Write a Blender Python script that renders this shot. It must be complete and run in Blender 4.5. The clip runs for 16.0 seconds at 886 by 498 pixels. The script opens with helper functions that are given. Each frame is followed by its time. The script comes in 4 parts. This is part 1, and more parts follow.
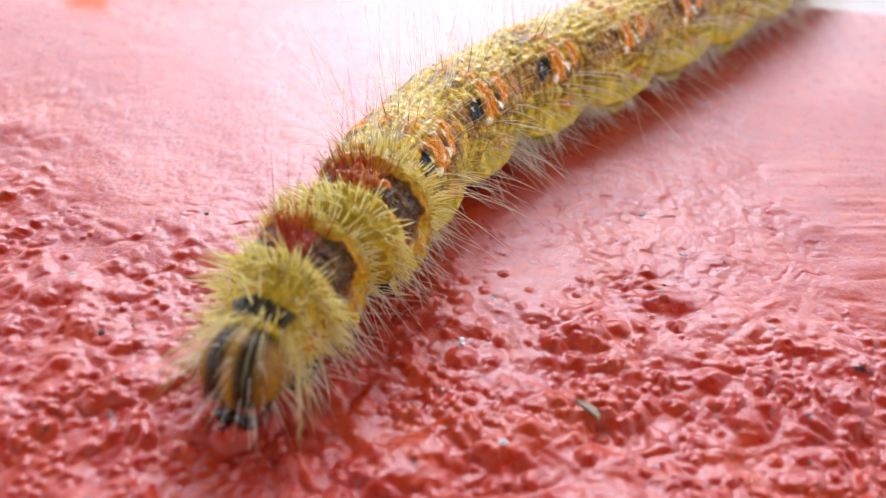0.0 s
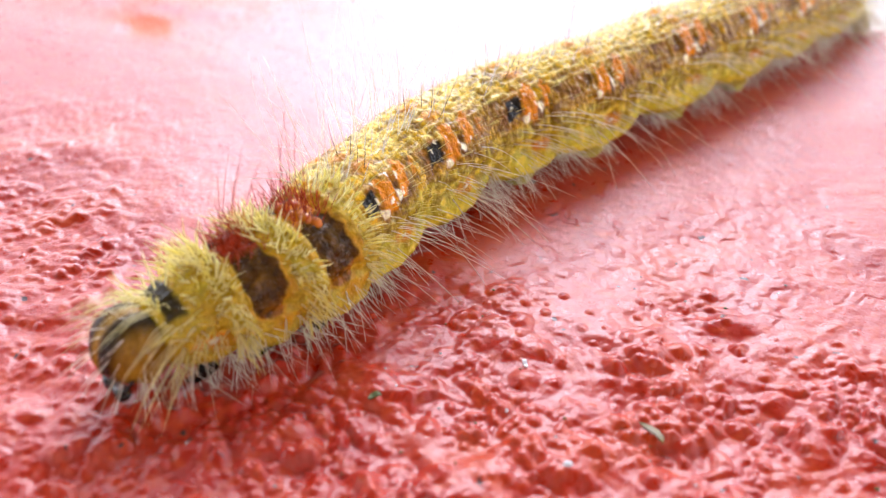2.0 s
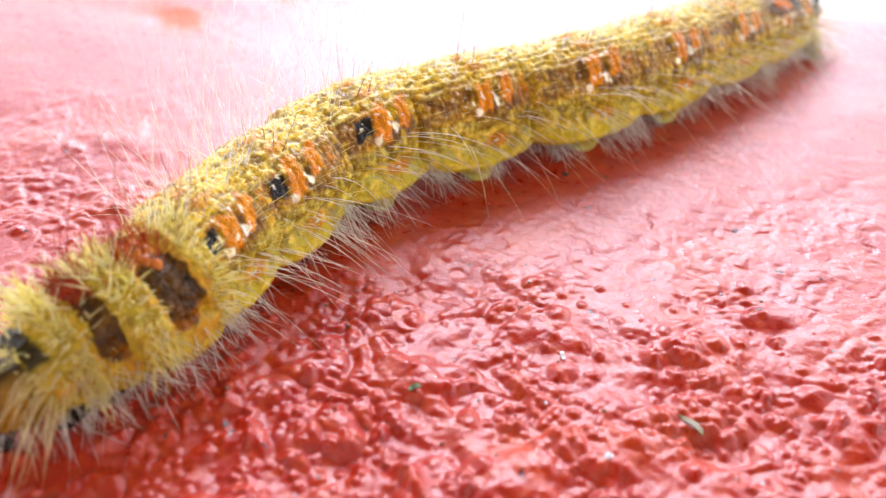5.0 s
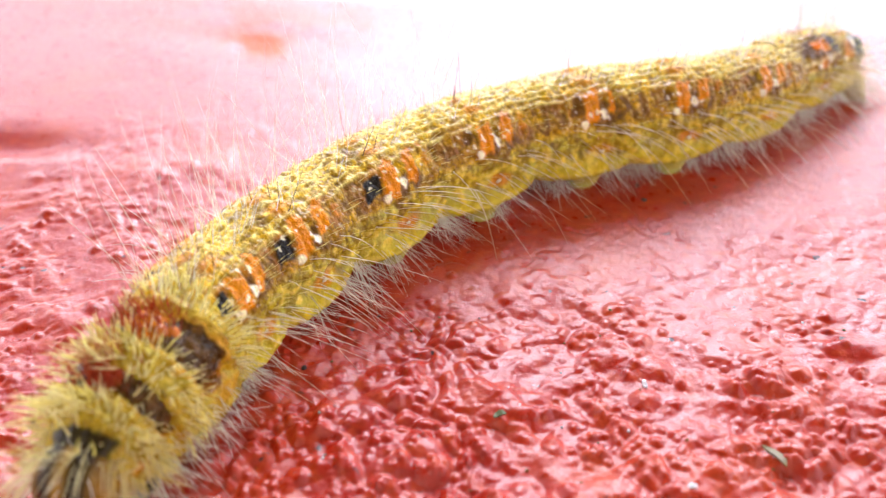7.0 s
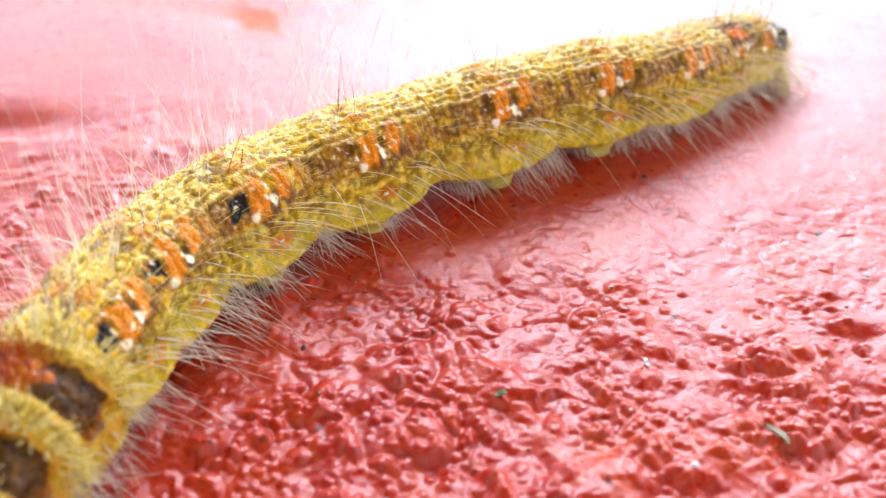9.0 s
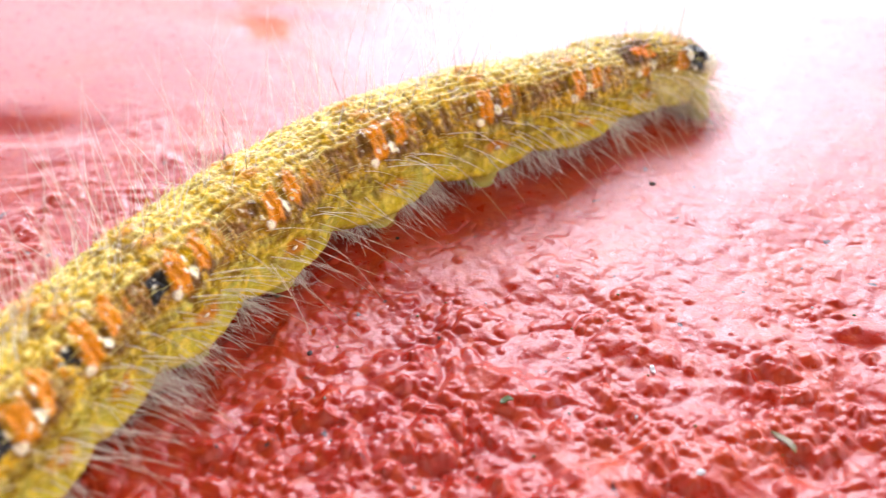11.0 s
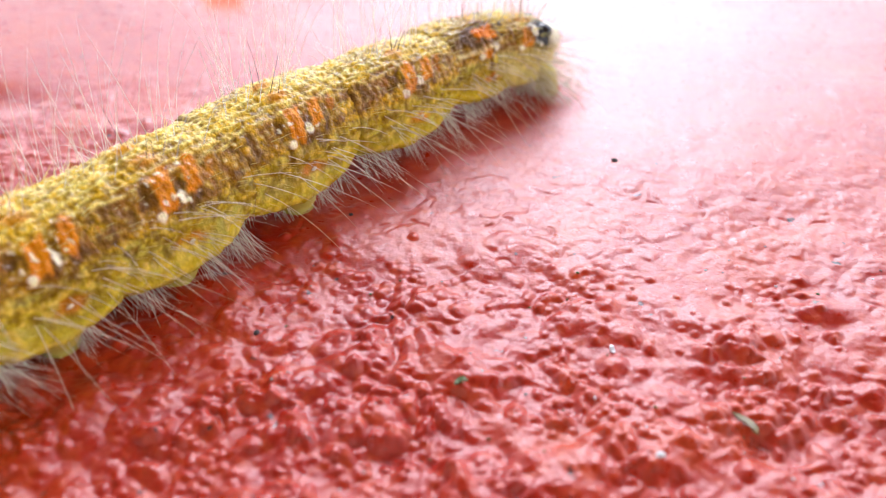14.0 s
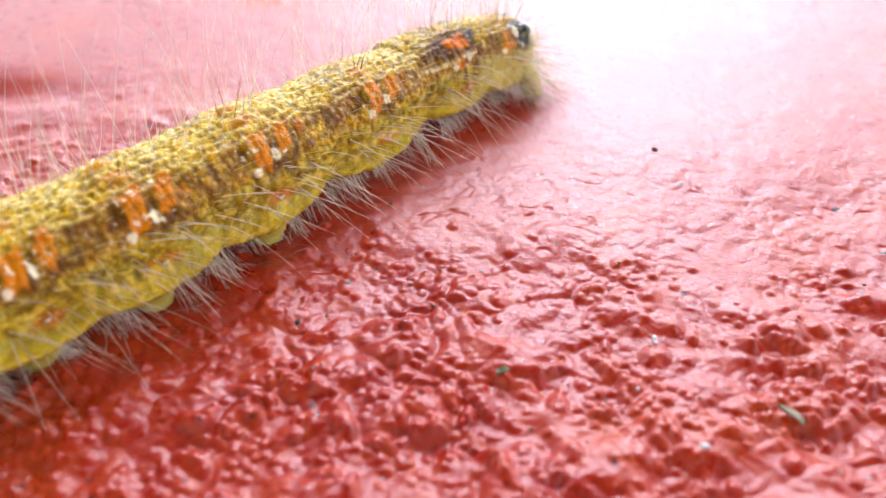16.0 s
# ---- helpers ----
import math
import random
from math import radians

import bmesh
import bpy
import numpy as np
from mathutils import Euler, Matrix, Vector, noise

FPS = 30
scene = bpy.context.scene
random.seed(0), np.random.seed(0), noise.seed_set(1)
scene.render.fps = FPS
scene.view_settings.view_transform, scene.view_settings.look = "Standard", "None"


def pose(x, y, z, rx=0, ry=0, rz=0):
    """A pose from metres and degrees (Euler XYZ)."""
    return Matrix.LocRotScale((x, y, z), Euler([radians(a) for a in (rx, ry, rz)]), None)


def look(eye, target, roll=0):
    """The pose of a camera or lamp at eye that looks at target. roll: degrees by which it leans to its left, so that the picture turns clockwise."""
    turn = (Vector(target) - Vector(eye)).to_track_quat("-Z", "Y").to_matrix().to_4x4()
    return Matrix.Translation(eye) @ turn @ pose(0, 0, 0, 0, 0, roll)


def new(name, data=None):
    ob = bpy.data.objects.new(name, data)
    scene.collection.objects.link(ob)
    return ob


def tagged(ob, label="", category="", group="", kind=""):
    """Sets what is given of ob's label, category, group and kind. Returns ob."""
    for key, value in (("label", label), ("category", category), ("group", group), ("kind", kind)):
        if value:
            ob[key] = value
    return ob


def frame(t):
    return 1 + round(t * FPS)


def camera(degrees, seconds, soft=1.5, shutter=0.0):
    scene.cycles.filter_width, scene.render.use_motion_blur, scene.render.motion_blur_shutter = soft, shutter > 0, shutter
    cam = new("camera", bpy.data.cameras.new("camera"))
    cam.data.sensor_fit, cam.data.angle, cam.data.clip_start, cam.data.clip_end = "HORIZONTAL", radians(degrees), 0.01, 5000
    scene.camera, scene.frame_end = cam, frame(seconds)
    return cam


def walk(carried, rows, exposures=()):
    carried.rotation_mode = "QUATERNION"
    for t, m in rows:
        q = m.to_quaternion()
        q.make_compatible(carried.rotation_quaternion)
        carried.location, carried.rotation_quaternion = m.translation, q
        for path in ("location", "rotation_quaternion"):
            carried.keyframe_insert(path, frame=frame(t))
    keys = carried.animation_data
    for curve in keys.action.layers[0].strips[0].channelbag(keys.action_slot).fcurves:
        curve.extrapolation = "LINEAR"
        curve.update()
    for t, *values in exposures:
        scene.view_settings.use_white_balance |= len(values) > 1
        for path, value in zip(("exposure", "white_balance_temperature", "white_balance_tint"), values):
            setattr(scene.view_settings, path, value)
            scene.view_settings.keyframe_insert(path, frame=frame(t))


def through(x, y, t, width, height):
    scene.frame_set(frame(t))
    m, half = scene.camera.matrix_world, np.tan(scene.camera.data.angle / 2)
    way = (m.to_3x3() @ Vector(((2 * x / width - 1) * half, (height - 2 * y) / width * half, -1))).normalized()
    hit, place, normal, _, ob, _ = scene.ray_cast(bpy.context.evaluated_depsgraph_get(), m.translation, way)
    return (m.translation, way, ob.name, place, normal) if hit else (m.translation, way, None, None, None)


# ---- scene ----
cam = camera(48.0, 16.0, soft=1.2, shutter=0.5)
cam.data.dof.use_dof = True
cam.data.dof.focus_distance = 0.0450
cam.data.dof.aperture_fstop = 50.0
PATH = [
    (0, (0.00304, -0.03986, 0.02746), (0.00883, -0.00018, -0.00240), 4.39),
    (0.5, (0.00285, -0.03980, 0.02732), (0.00802, -0.00017, -0.00273), 4.00),
    (1, (0.00256, -0.04002, 0.02745), (0.00683, 0.00005, -0.00215), 3.28),
    (1.5, (0.00232, -0.04004, 0.02769), (0.00656, 0.00015, -0.00175), 3.26),
    (2, (0.00207, -0.04015, 0.02786), (0.00581, 0.00027, -0.00134), 2.86),
    (2.5, (0.00169, -0.04016, 0.02795), (0.00513, 0.00039, -0.00109), 2.59),
    (3, (0.00159, -0.04026, 0.02783), (0.00499, 0.00034, -0.00116), 2.62),
    (3.5, (0.00146, -0.04030, 0.02772), (0.00465, 0.00048, -0.00103), 2.55),
    (3.7, (0.00159, -0.04014, 0.02762), (0.00480, 0.00053, -0.00129), 2.57),
    (5.8, (0.00027, -0.04026, 0.02911), (0.00326, -0.00010, -0.00053), 2.28),
    (6, (0.00017, -0.04046, 0.02941), (0.00177, -0.00012, -0.00008), 1.17),
    (6.5, (0.00017, -0.04047, 0.02928), (0.00035, -0.00006, -0.00016), 0.03),
    (7, (-0.00000, -0.04045, 0.02939), (0.00000, -0.00000, -0.00000), -0.00),
    (7.5, (0.00005, -0.04020, 0.02927), (0.00013, 0.00003, -0.00042), -0.10),
    (8, (0.00004, -0.03984, 0.02900), (0.00043, -0.00017, -0.00143), 0.11),
    (10.5, (-0.00028, -0.04043, 0.02963), (-0.00074, -0.00050, -0.00046), -0.55),
    (11, (0.00007, -0.04016, 0.02920), (-0.00033, -0.00018, -0.00083), -0.39),
    (11.5, (0.00058, -0.03977, 0.02865), (0.00114, 0.00015, -0.00146), 0.43),
    (12, (0.00080, -0.03933, 0.02797), (0.00259, 0.00064, -0.00201), 1.46),
    (12.5, (0.00018, -0.03880, 0.02761), (0.00084, 0.00068, -0.00308), 0.78),
    (13, (0.00017, -0.03898, 0.02790), (-0.00019, 0.00039, -0.00291), -0.15),
    (13.5, (0.00072, -0.03904, 0.02773), (0.00131, 0.00040, -0.00299), 0.70),
    (14, (0.00061, -0.03911, 0.02790), (0.00188, 0.00041, -0.00270), 1.25),
    (14.5, (0.00004, -0.03914, 0.02779), (0.00087, 0.00046, -0.00273), 1.06),
    (15, (0.00011, -0.03913, 0.02788), (-0.00031, 0.00037, -0.00276), -0.19),
    (15.5, (0.00017, -0.03912, 0.02774), (-0.00062, 0.00027, -0.00305), -0.58),
    (16, (0.00017, -0.03905, 0.02772), (-0.00007, 0.00024, -0.00321), -0.07),
]
EXPOSURES = [(t, 1.88 + s, 6250, 18) for t, s in ((0.0, -0.34), (1.0, -0.14), (2.0, -0.06), (3.5, 0.0), (7.0, 0.06), (11.0, 0.0), (12.5, -0.16), (16.0, -0.26))]
walk(cam, [(t, look(eye, target, roll)) for t, eye, target, roll in PATH], EXPOSURES)

# ---- daylight ----
SUN_UP, SUN_TURN = 36.0, 9.0
# how far the added overhead slab reaches out to cut off the high sky
BLOCKER_REACH = 1.15
world = bpy.data.worlds.new("sky")
scene.world = world
world.use_nodes = True
sky = world.node_tree.nodes.new("ShaderNodeTexSky")
sky.sky_type = "NISHITA"
sky.sun_disc = False
sky.sun_elevation, sky.sun_rotation = radians(SUN_UP), radians(SUN_TURN)
sky.air_density, sky.dust_density, sky.ozone_density = 1.0, 0.15, 0.8
back = world.node_tree.nodes["Background"]
back.inputs["Strength"].default_value = 0.16
haze = world.node_tree.nodes.new("ShaderNodeHueSaturation")
haze.inputs["Saturation"].default_value = 0.3
world.node_tree.links.new(sky.outputs["Color"], haze.inputs["Color"])
world.node_tree.links.new(haze.outputs["Color"], back.inputs["Color"])
sun = new("sun", bpy.data.lights.new("sun", "SUN"))
sun.data.energy, sun.data.angle, sun.data.color = 0.78, radians(26), (0.93, 0.93, 1.0)
sun.matrix_world = look((math.sin(radians(SUN_TURN)) * math.cos(radians(SUN_UP)), math.cos(radians(SUN_TURN)) * math.cos(radians(SUN_UP)), math.sin(radians(SUN_UP))), (0, 0, 0))


# ---- materials ----
def nodes_of(name):
    m = bpy.data.materials.new(name)
    m.use_nodes = True
    tree = m.node_tree
    return m, tree, tree.nodes["Principled BSDF"]


def put(tree, kind, **values):
    n = tree.nodes.new(kind)
    for key, value in values.items():
        n.inputs[key.replace("_", " ")].default_value = value
    return n


def noise_at(tree, scale, detail=4.0, roughness=0.55):
    where = tree.nodes.new("ShaderNodeTexCoord")
    n = put(tree, "ShaderNodeTexNoise", Scale=scale, Detail=detail, Roughness=roughness)
    tree.links.new(where.outputs["Object"], n.inputs["Vector"])
    return n


def ramp(tree, source, *stops):
    r = tree.nodes.new("ShaderNodeValToRGB")
    while len(r.color_ramp.elements) < len(stops):
        r.color_ramp.elements.new(0.5)
    for e, (at, colour) in zip(r.color_ramp.elements, stops):
        e.position, e.color = at, (*colour, 1)
    tree.links.new(source, r.inputs["Fac"])
    return r


def mix(tree, fac, a, b, blend="MIX"):
    n = tree.nodes.new("ShaderNodeMix")
    n.data_type, n.blend_type = "RGBA", blend
    for socket, value in (("Factor", fac), (6, a), (7, b)):
        sock = n.inputs[socket] if isinstance(socket, int) else n.inputs[0]
        if hasattr(value, "links"):
            tree.links.new(value, sock)
        else:
            sock.default_value = value if isinstance(value, float) else (*value, 1)
    return n


def bump(tree, shader, height, strength, distance):
    b = put(tree, "ShaderNodeBump", Strength=strength, Distance=distance)
    tree.links.new(height, b.inputs["Height"])
    tree.links.new(b.outputs["Normal"], shader.inputs["Normal"])
    return b


def paint_material():
    m, tree, p = nodes_of("red_gloss_paint")
    broad, fine, dust = noise_at(tree, 180.0), noise_at(tree, 1500.0, 5.0), noise_at(tree, 1100.0, 2.0)
    red = ramp(tree, broad.outputs["Fac"], (0.30, (0.36, 0.010, 0.003)), (0.52, (0.43, 0.021, 0.003)), (0.72, (0.49, 0.048, 0.003)))
    worn = mix(tree, ramp(tree, fine.outputs["Fac"], (0.50, (0, 0, 0)), (0.80, (1, 1, 1))).outputs["Color"], red.outputs["Color"], (0.56, 0.070, 0.008))
    # old orange primer showing through in one place
    bare = tree.nodes.new("ShaderNodeAttribute")
    bare.attribute_name = "primer"
    primed = mix(tree, bare.outputs["Fac"], worn.outputs[2], (0.72, 0.10, 0.012))
    speck = mix(tree, ramp(tree, dust.outputs["Fac"], (0.71, (0, 0, 0)), (0.75, (1, 1, 1))).outputs["Color"], primed.outputs[2], (0.05, 0.02, 0.02))
    tree.links.new(speck.outputs[2], p.inputs["Base Color"])
    rough = ramp(tree, fine.outputs["Fac"], (0.25, (0.24, 0.24, 0.24)), (0.75, (0.37, 0.37, 0.37)))
    tree.links.new(rough.outputs["Color"], p.inputs["Roughness"])
    p.inputs["IOR"].default_value = 1.55
    matte = mix(tree, bare.outputs["Fac"], (0.5, 0.5, 0.5), (0.06, 0.06, 0.06))
    tree.links.new(matte.outputs[2], p.inputs["Specular IOR Level"])
    grain, crumbs = noise_at(tree, 5200.0, 5.0, 0.65), noise_at(tree, 1900.0, 3.0)
    both = mix(tree, 0.45, grain.outputs["Fac"], crumbs.outputs["Fac"])
    bump(tree, p, both.outputs[2], 0.50, 0.00012)
    return m


def concrete_material():
    m, tree, p = nodes_of("pale_concrete")
    n = noise_at(tree, 6.0, 6.0)
    c = ramp(tree, n.outputs["Fac"], (0.3, (0.55, 0.53, 0.49)), (0.7, (0.70, 0.68, 0.64)))
    tree.links.new(c.outputs["Color"], p.inputs["Base Color"])
    p.inputs["Roughness"].default_value = 0.9
    return m


def skin_material(name, rough, gloss):
    m, tree, p = nodes_of(name)
    paint = tree.nodes.new("ShaderNodeAttribute")
    paint.attribute_name = "pigment"
    n, fine = noise_at(tree, 2600.0, 4.0), noise_at(tree, 6500.0, 2.0)
    tint = ramp(tree, n.outputs["Fac"], (0.30, (0.66, 0.58, 0.46)), (0.52, (1.0, 1.0, 1.0)), (0.72, (1.25, 1.22, 1.15)))
    c = mix(tree, 0.85, paint.outputs["Color"], tint.outputs["Color"], "MULTIPLY")
    tree.links.new(c.outputs[2], p.inputs["Base Color"])
    r = ramp(tree, fine.outputs["Fac"], (0.3, (rough - 0.12,) * 3), (0.7, (rough + 0.12,) * 3))
    tree.links.new(r.outputs["Color"], p.inputs["Roughness"])
    p.inputs["Specular IOR Level"].default_value = gloss
    p.inputs["Subsurface Weight"].default_value = 0.25
    p.inputs["Subsurface Radius"].default_value = (0.5, 0.4, 0.08)
    p.inputs["Subsurface Scale"].default_value = 0.0006
    cells = put(tree, "ShaderNodeTexVoronoi", Scale=8000.0)
    where = tree.nodes.new("ShaderNodeTexCoord")
    tree.links.new(where.outputs["Object"], cells.inputs["Vector"])
    lumps = mix(tree, 0.5, cells.outputs["Distance"], n.outputs["Fac"])
    bump(tree, p, lumps.outputs[2], 0.9, 0.00007)
    return m


def plain_material(name, colour, rough, dark=0.7, scale=3000.0, gloss=0.5, through=0.0):
    m, tree, p = nodes_of(name)
    n = noise_at(tree, scale, 3.0)
    c = ramp(tree, n.outputs["Fac"], (0.3, tuple(v * dark for v in colour)), (0.7, colour))
    tree.links.new(c.outputs["Color"], p.inputs["Base Color"])
    p.inputs["Roughness"].default_value = rough
    p.inputs["Specular IOR Level"].default_value = gloss
    if through:
        p.inputs["Subsurface Weight"].default_value = through
        p.inputs["Subsurface Radius"].default_value = (0.7, 0.6, 0.3)
        p.inputs["Subsurface Scale"].default_value = 0.0004
    return m


def hair_material(name, colour, rough):
    """Thin hair: half of the light that meets it passes through."""
    m, tree, p = nodes_of(name)
    n = noise_at(tree, 2500.0, 3.0)
    c = ramp(tree, n.outputs["Fac"], (0.3, tuple(v * 0.9 for v in colour)), (0.7, colour))
    tree.links.new(c.outputs["Color"], p.inputs["Base Color"])
    p.inputs["Roughness"].default_value = rough
    thin = tree.nodes.new("ShaderNodeBsdfTranslucent")
    tree.links.new(c.outputs["Color"], thin.inputs["Color"])
    both = tree.nodes.new("ShaderNodeMixShader")
    both.inputs["Fac"].default_value = 0.65
    tree.links.new(p.outputs["BSDF"], both.inputs[1])
    tree.links.new(thin.outputs["BSDF"], both.inputs[2])
    tree.links.new(both.outputs["Shader"], tree.nodes["Material Output"].inputs["Surface"])
    return m


MATS = {
    "paint": paint_material(),
    "concrete": concrete_material(),
    # next two: the unseen wall and overhead slab added to shape the light
    "bounce_cream": plain_material("bounce_wall_cream", (0.78, 0.72, 0.62), 0.85, 0.8, 5.0, 0.3),
    "sky_blocker": plain_material("sky_blocker_brown", (0.24, 0.15, 0.09), 0.6, 0.6, 9.0, 0.4),
    "skin": skin_material("caterpillar_skin", 0.22, 0.24),
    "head": skin_material("head_shell", 0.22, 0.22),
    "white_hair": hair_material("white_hair", (0.98, 0.97, 0.88), 0.4),
    "gold_hair": hair_material("gold_hair", (1.0, 0.97, 0.84), 0.35),
    "lemon_hair": hair_material("lemon_bristle", (0.98, 0.90, 0.34), 0.45),
    "cream_hair": hair_material("cream_bristle", (1.0, 0.95, 0.58), 0.4),
    "dark_hair": plain_material("dark_hair", (0.06, 0.025, 0.012), 0.4, 0.6, 3000.0, 0.4),
    "red_hair": plain_material("red_bristle", (0.55, 0.055, 0.008), 0.5, 0.5, 3000.0, 0.2),
    "eye": plain_material("black_shell", (0.012, 0.010, 0.010), 0.12),
    "white_spot": plain_material("cream_spot", (0.90, 0.84, 0.62), 0.3),
    "wart": plain_material("orange_wart", (0.62, 0.17, 0.01), 0.15),
    "proleg": plain_material("green_proleg", (0.55, 0.47, 0.08), 0.4, 0.75, 1500.0, 0.5, 0.2),
    "green_bit": plain_material("green_scrap", (0.10, 0.14, 0.04), 0.6),
    "straw_bit": plain_material("straw_scrap", (0.17, 0.12, 0.015), 0.5),
    "white_bit": plain_material("white_grit", (0.82, 0.84, 0.86), 0.25),
    "dark_bit": plain_material("dark_dirt", (0.035, 0.022, 0.020), 0.7),
    "grey_bit": plain_material("grey_grit", (0.30, 0.28, 0.26), 0.5),
}

# ---- shared building code ----
MM = 0.001


def mesh_of(name, verts, faces, colours=None, smooth=True):
    me = bpy.data.meshes.new(name)
    me.from_pydata([tuple(v) for v in verts], [], [tuple(int(i) for i in f) for f in faces])
    if smooth:
        me.polygons.foreach_set("use_smooth", [True] * len(me.polygons))
    if colours is not None:
        layer = me.color_attributes.new("pigment", "FLOAT_COLOR", "POINT")
        flat = np.ones((len(verts), 4))
        flat[:, :3] = colours
        layer.data.foreach_set("color", flat.ravel())
    me.update()
    return me


def part(name, me, material, parent, label=""):
    """One mesh object under a thing or under a part."""
    ob = new(name, me)
    if not me.materials:
        me.materials.append(material)
    ob.parent = parent
    return tagged(ob, label)


def smooth01(v):
    v = np.clip(v, 0, 1)
    return v * v * (3 - 2 * v)


def value_noise(x, y, size, seed):
    """Smooth noise from -1 to 1 with lumps about that size."""
    table = np.random.RandomState(seed).uniform(-1, 1, (128, 128))
    turn = 0.6 + seed * 1.13
    u = (x * math.cos(turn) + y * math.sin(turn)) / size + 17.3
    v = (y * math.cos(turn) - x * math.sin(turn)) / size + 5.1
    i, j = np.floor(u).astype(int), np.floor(v).astype(int)
    a, b = u - i, v - j
    a, b = a * a * (3 - 2 * a), b * b * (3 - 2 * b)
    g = lambda p, q: table[(i + p) % 128, (j + q) % 128]
    return (g(0, 0) * (1 - a) + g(1, 0) * a) * (1 - b) + (g(0, 1) * (1 - a) + g(1, 1) * a) * b


def domes(x, y, size, seed):
    """Packed round domes of about that size: 1 on their tops, 0 in the creases, each with a height of its own."""
    rs = np.random.RandomState(seed)
    table = rs.rand(97, 89, 3)
    turn = 0.4 + seed
    u = (x * math.cos(turn) + y * math.sin(turn)) / size + 40
    v = (y * math.cos(turn) - x * math.sin(turn)) / size + 40
    i, j = np.floor(u).astype(int), np.floor(v).astype(int)
    best = np.zeros(x.shape)
    for p in (-1, 0, 1):
        for q in (-1, 0, 1):
            cell = table[(i + p) % 97, (j + q) % 89]
            d2 = (i + p + cell[..., 0] - u) ** 2 + (j + q + cell[..., 1] - v) ** 2
            lump = np.clip(1 - d2 / (0.10 + 0.36 * cell[..., 2]), 0, 1) * (cell[..., 2] > 0.38)
            best = best + (lump ** 1.15 * np.sqrt(0.10 + 0.36 * cell[..., 2])) ** 3
    return best ** (1 / 3)


# ---- painted ledge ----
EDGE, SKEW, LEDGE_H = 30.6, -0.16, 450.0


def stretched(fine, low, high):
    """Grid lines: the fine ones, then wider and wider out to low and high."""
    lines = list(fine)
    step = lines[1] - lines[0]
    while lines[0] > low:
        step *= 1.35
        lines.insert(0, lines[0] - step)
    step = lines[-1] - lines[-2]
    while lines[-1] < high:
        step *= 1.35
        lines.append(lines[-1] + step)
    return np.array(lines)


def ledge_height(x, y):
    """Height of the painted surface in millimetres, without its sand grains, and how rough it is."""
    rough = smooth01((-1.6 - y - 0.20 * np.clip(x, -6, 22) + 1.8 * value_noise(x, y, 4.0, 24) + 0.9 * value_noise(x, y, 1.7, 44)) / 8.0)
    left = smooth01((-6.0 - x) / 8.0) * 0.34 * smooth01((15 - y) / 9)
    amount = np.clip(0.07 + 0.10 * smooth01((6 - y) / 8) + 0.85 * np.maximum(rough, left), 0, 1)
    z = (0.26 * value_noise(x, y, 9.0, 11) + 0.22 * value_noise(x, y, 4.3, 12)) * (0.4 + 0.6 * amount) * (1 - 0.6 * smooth01((y - 2) / 9))
    # bent coordinates, so that no clod is round
    u = x + 0.50 * value_noise(x, y, 1.5, 51) + 0.09 * value_noise(x, y, 0.6, 52)
    v = y + 0.50 * value_noise(x, y, 1.4, 53) + 0.09 * value_noise(x, y, 0.6, 54)
    clods, crumbs, grains = domes(u * 0.8, v, 2.6, 9), domes(u, v, 1.0, 5), domes(x, y, 0.46, 6)
    mask = smooth01(1.1 * value_noise(x, y, 3.3, 21) + 0.62)
    z = z + amount * (0.50 * clods - 0.11)
    z = z + amount * (0.12 + 0.88 * mask) * (0.42 * crumbs + 0.22 * grains * smooth01(value_noise(x, y, 2.1, 22) + 0.85) - 0.13)
    fold = 1 - np.abs(value_noise(u, v, 2.4, 13))
    z = z + 0.12 * amount * (fold ** 3 - 0.3) * smooth01(value_noise(x, y, 4.6, 55) + 0.4)
    z = z + amount * (0.10 * value_noise(x, y, 0.95, 14) + 0.030 * value_noise(x, y, 0.45, 15) + 0.020 * value_noise(x, y, 0.24, 20))
    # short curved creases and pits in the smoother paint
    calm = (1 - amount) * smooth01((10 - y) / 9)
    crease = np.clip(1 - np.abs(value_noise(u, v * 1.2, 0.9, 17)) * 3.2, 0, 1) * smooth01(2.4 * value_noise(x, y, 0.8, 23) - 0.55)
    z = z - 0.065 * crease * calm * smooth01((6 - y) / 6)
    z = z + calm * (0.04 * domes(u, v, 0.7, 27) * smooth01(value_noise(x, y, 3.0, 28) + 0.5) + 0.022 * value_noise(x, y, 0.9, 29) + 0.010 * value_noise(x, y, 0.3, 30))
    # pit with a raised lip
    z = z - 0.22 * np.exp(-(((x - 18.3) / 0.7) ** 2 + ((y + 8.3) / 0.5) ** 2))
    z = z + 0.25 * np.exp(-(((x - 17.6) / 1.2) ** 2 + ((y + 7.2) / 0.6) ** 2))
    # shallow dents on the far side
    z = z - 0.12 * np.exp(-(((x + 13) / 5.0) ** 2 + ((y - 23.0) / 1.8) ** 2))
    z = z - 0.6 * np.exp(-(((x + 26) / 5.0) ** 2 + ((y - 10) / 1.2) ** 2))
    still = smooth01((40 - np.abs(x)) / 10) * smooth01((60 - np.abs(y)) / 20)
    primer = np.clip(np.exp(-(((x + 12.2) / 2.6) ** 2 + ((y - 22.6) / 1.9) ** 2)) * 1.5 + 0.55 * np.exp(-(((x + 9) / 15.0) ** 2 + ((y - 26.5) / 4.0) ** 2)), 0, 1) * smooth01(value_noise(x, y, 2.0, 61) + 0.9)
    return z * (0.25 + 0.75 * still), amount, primer


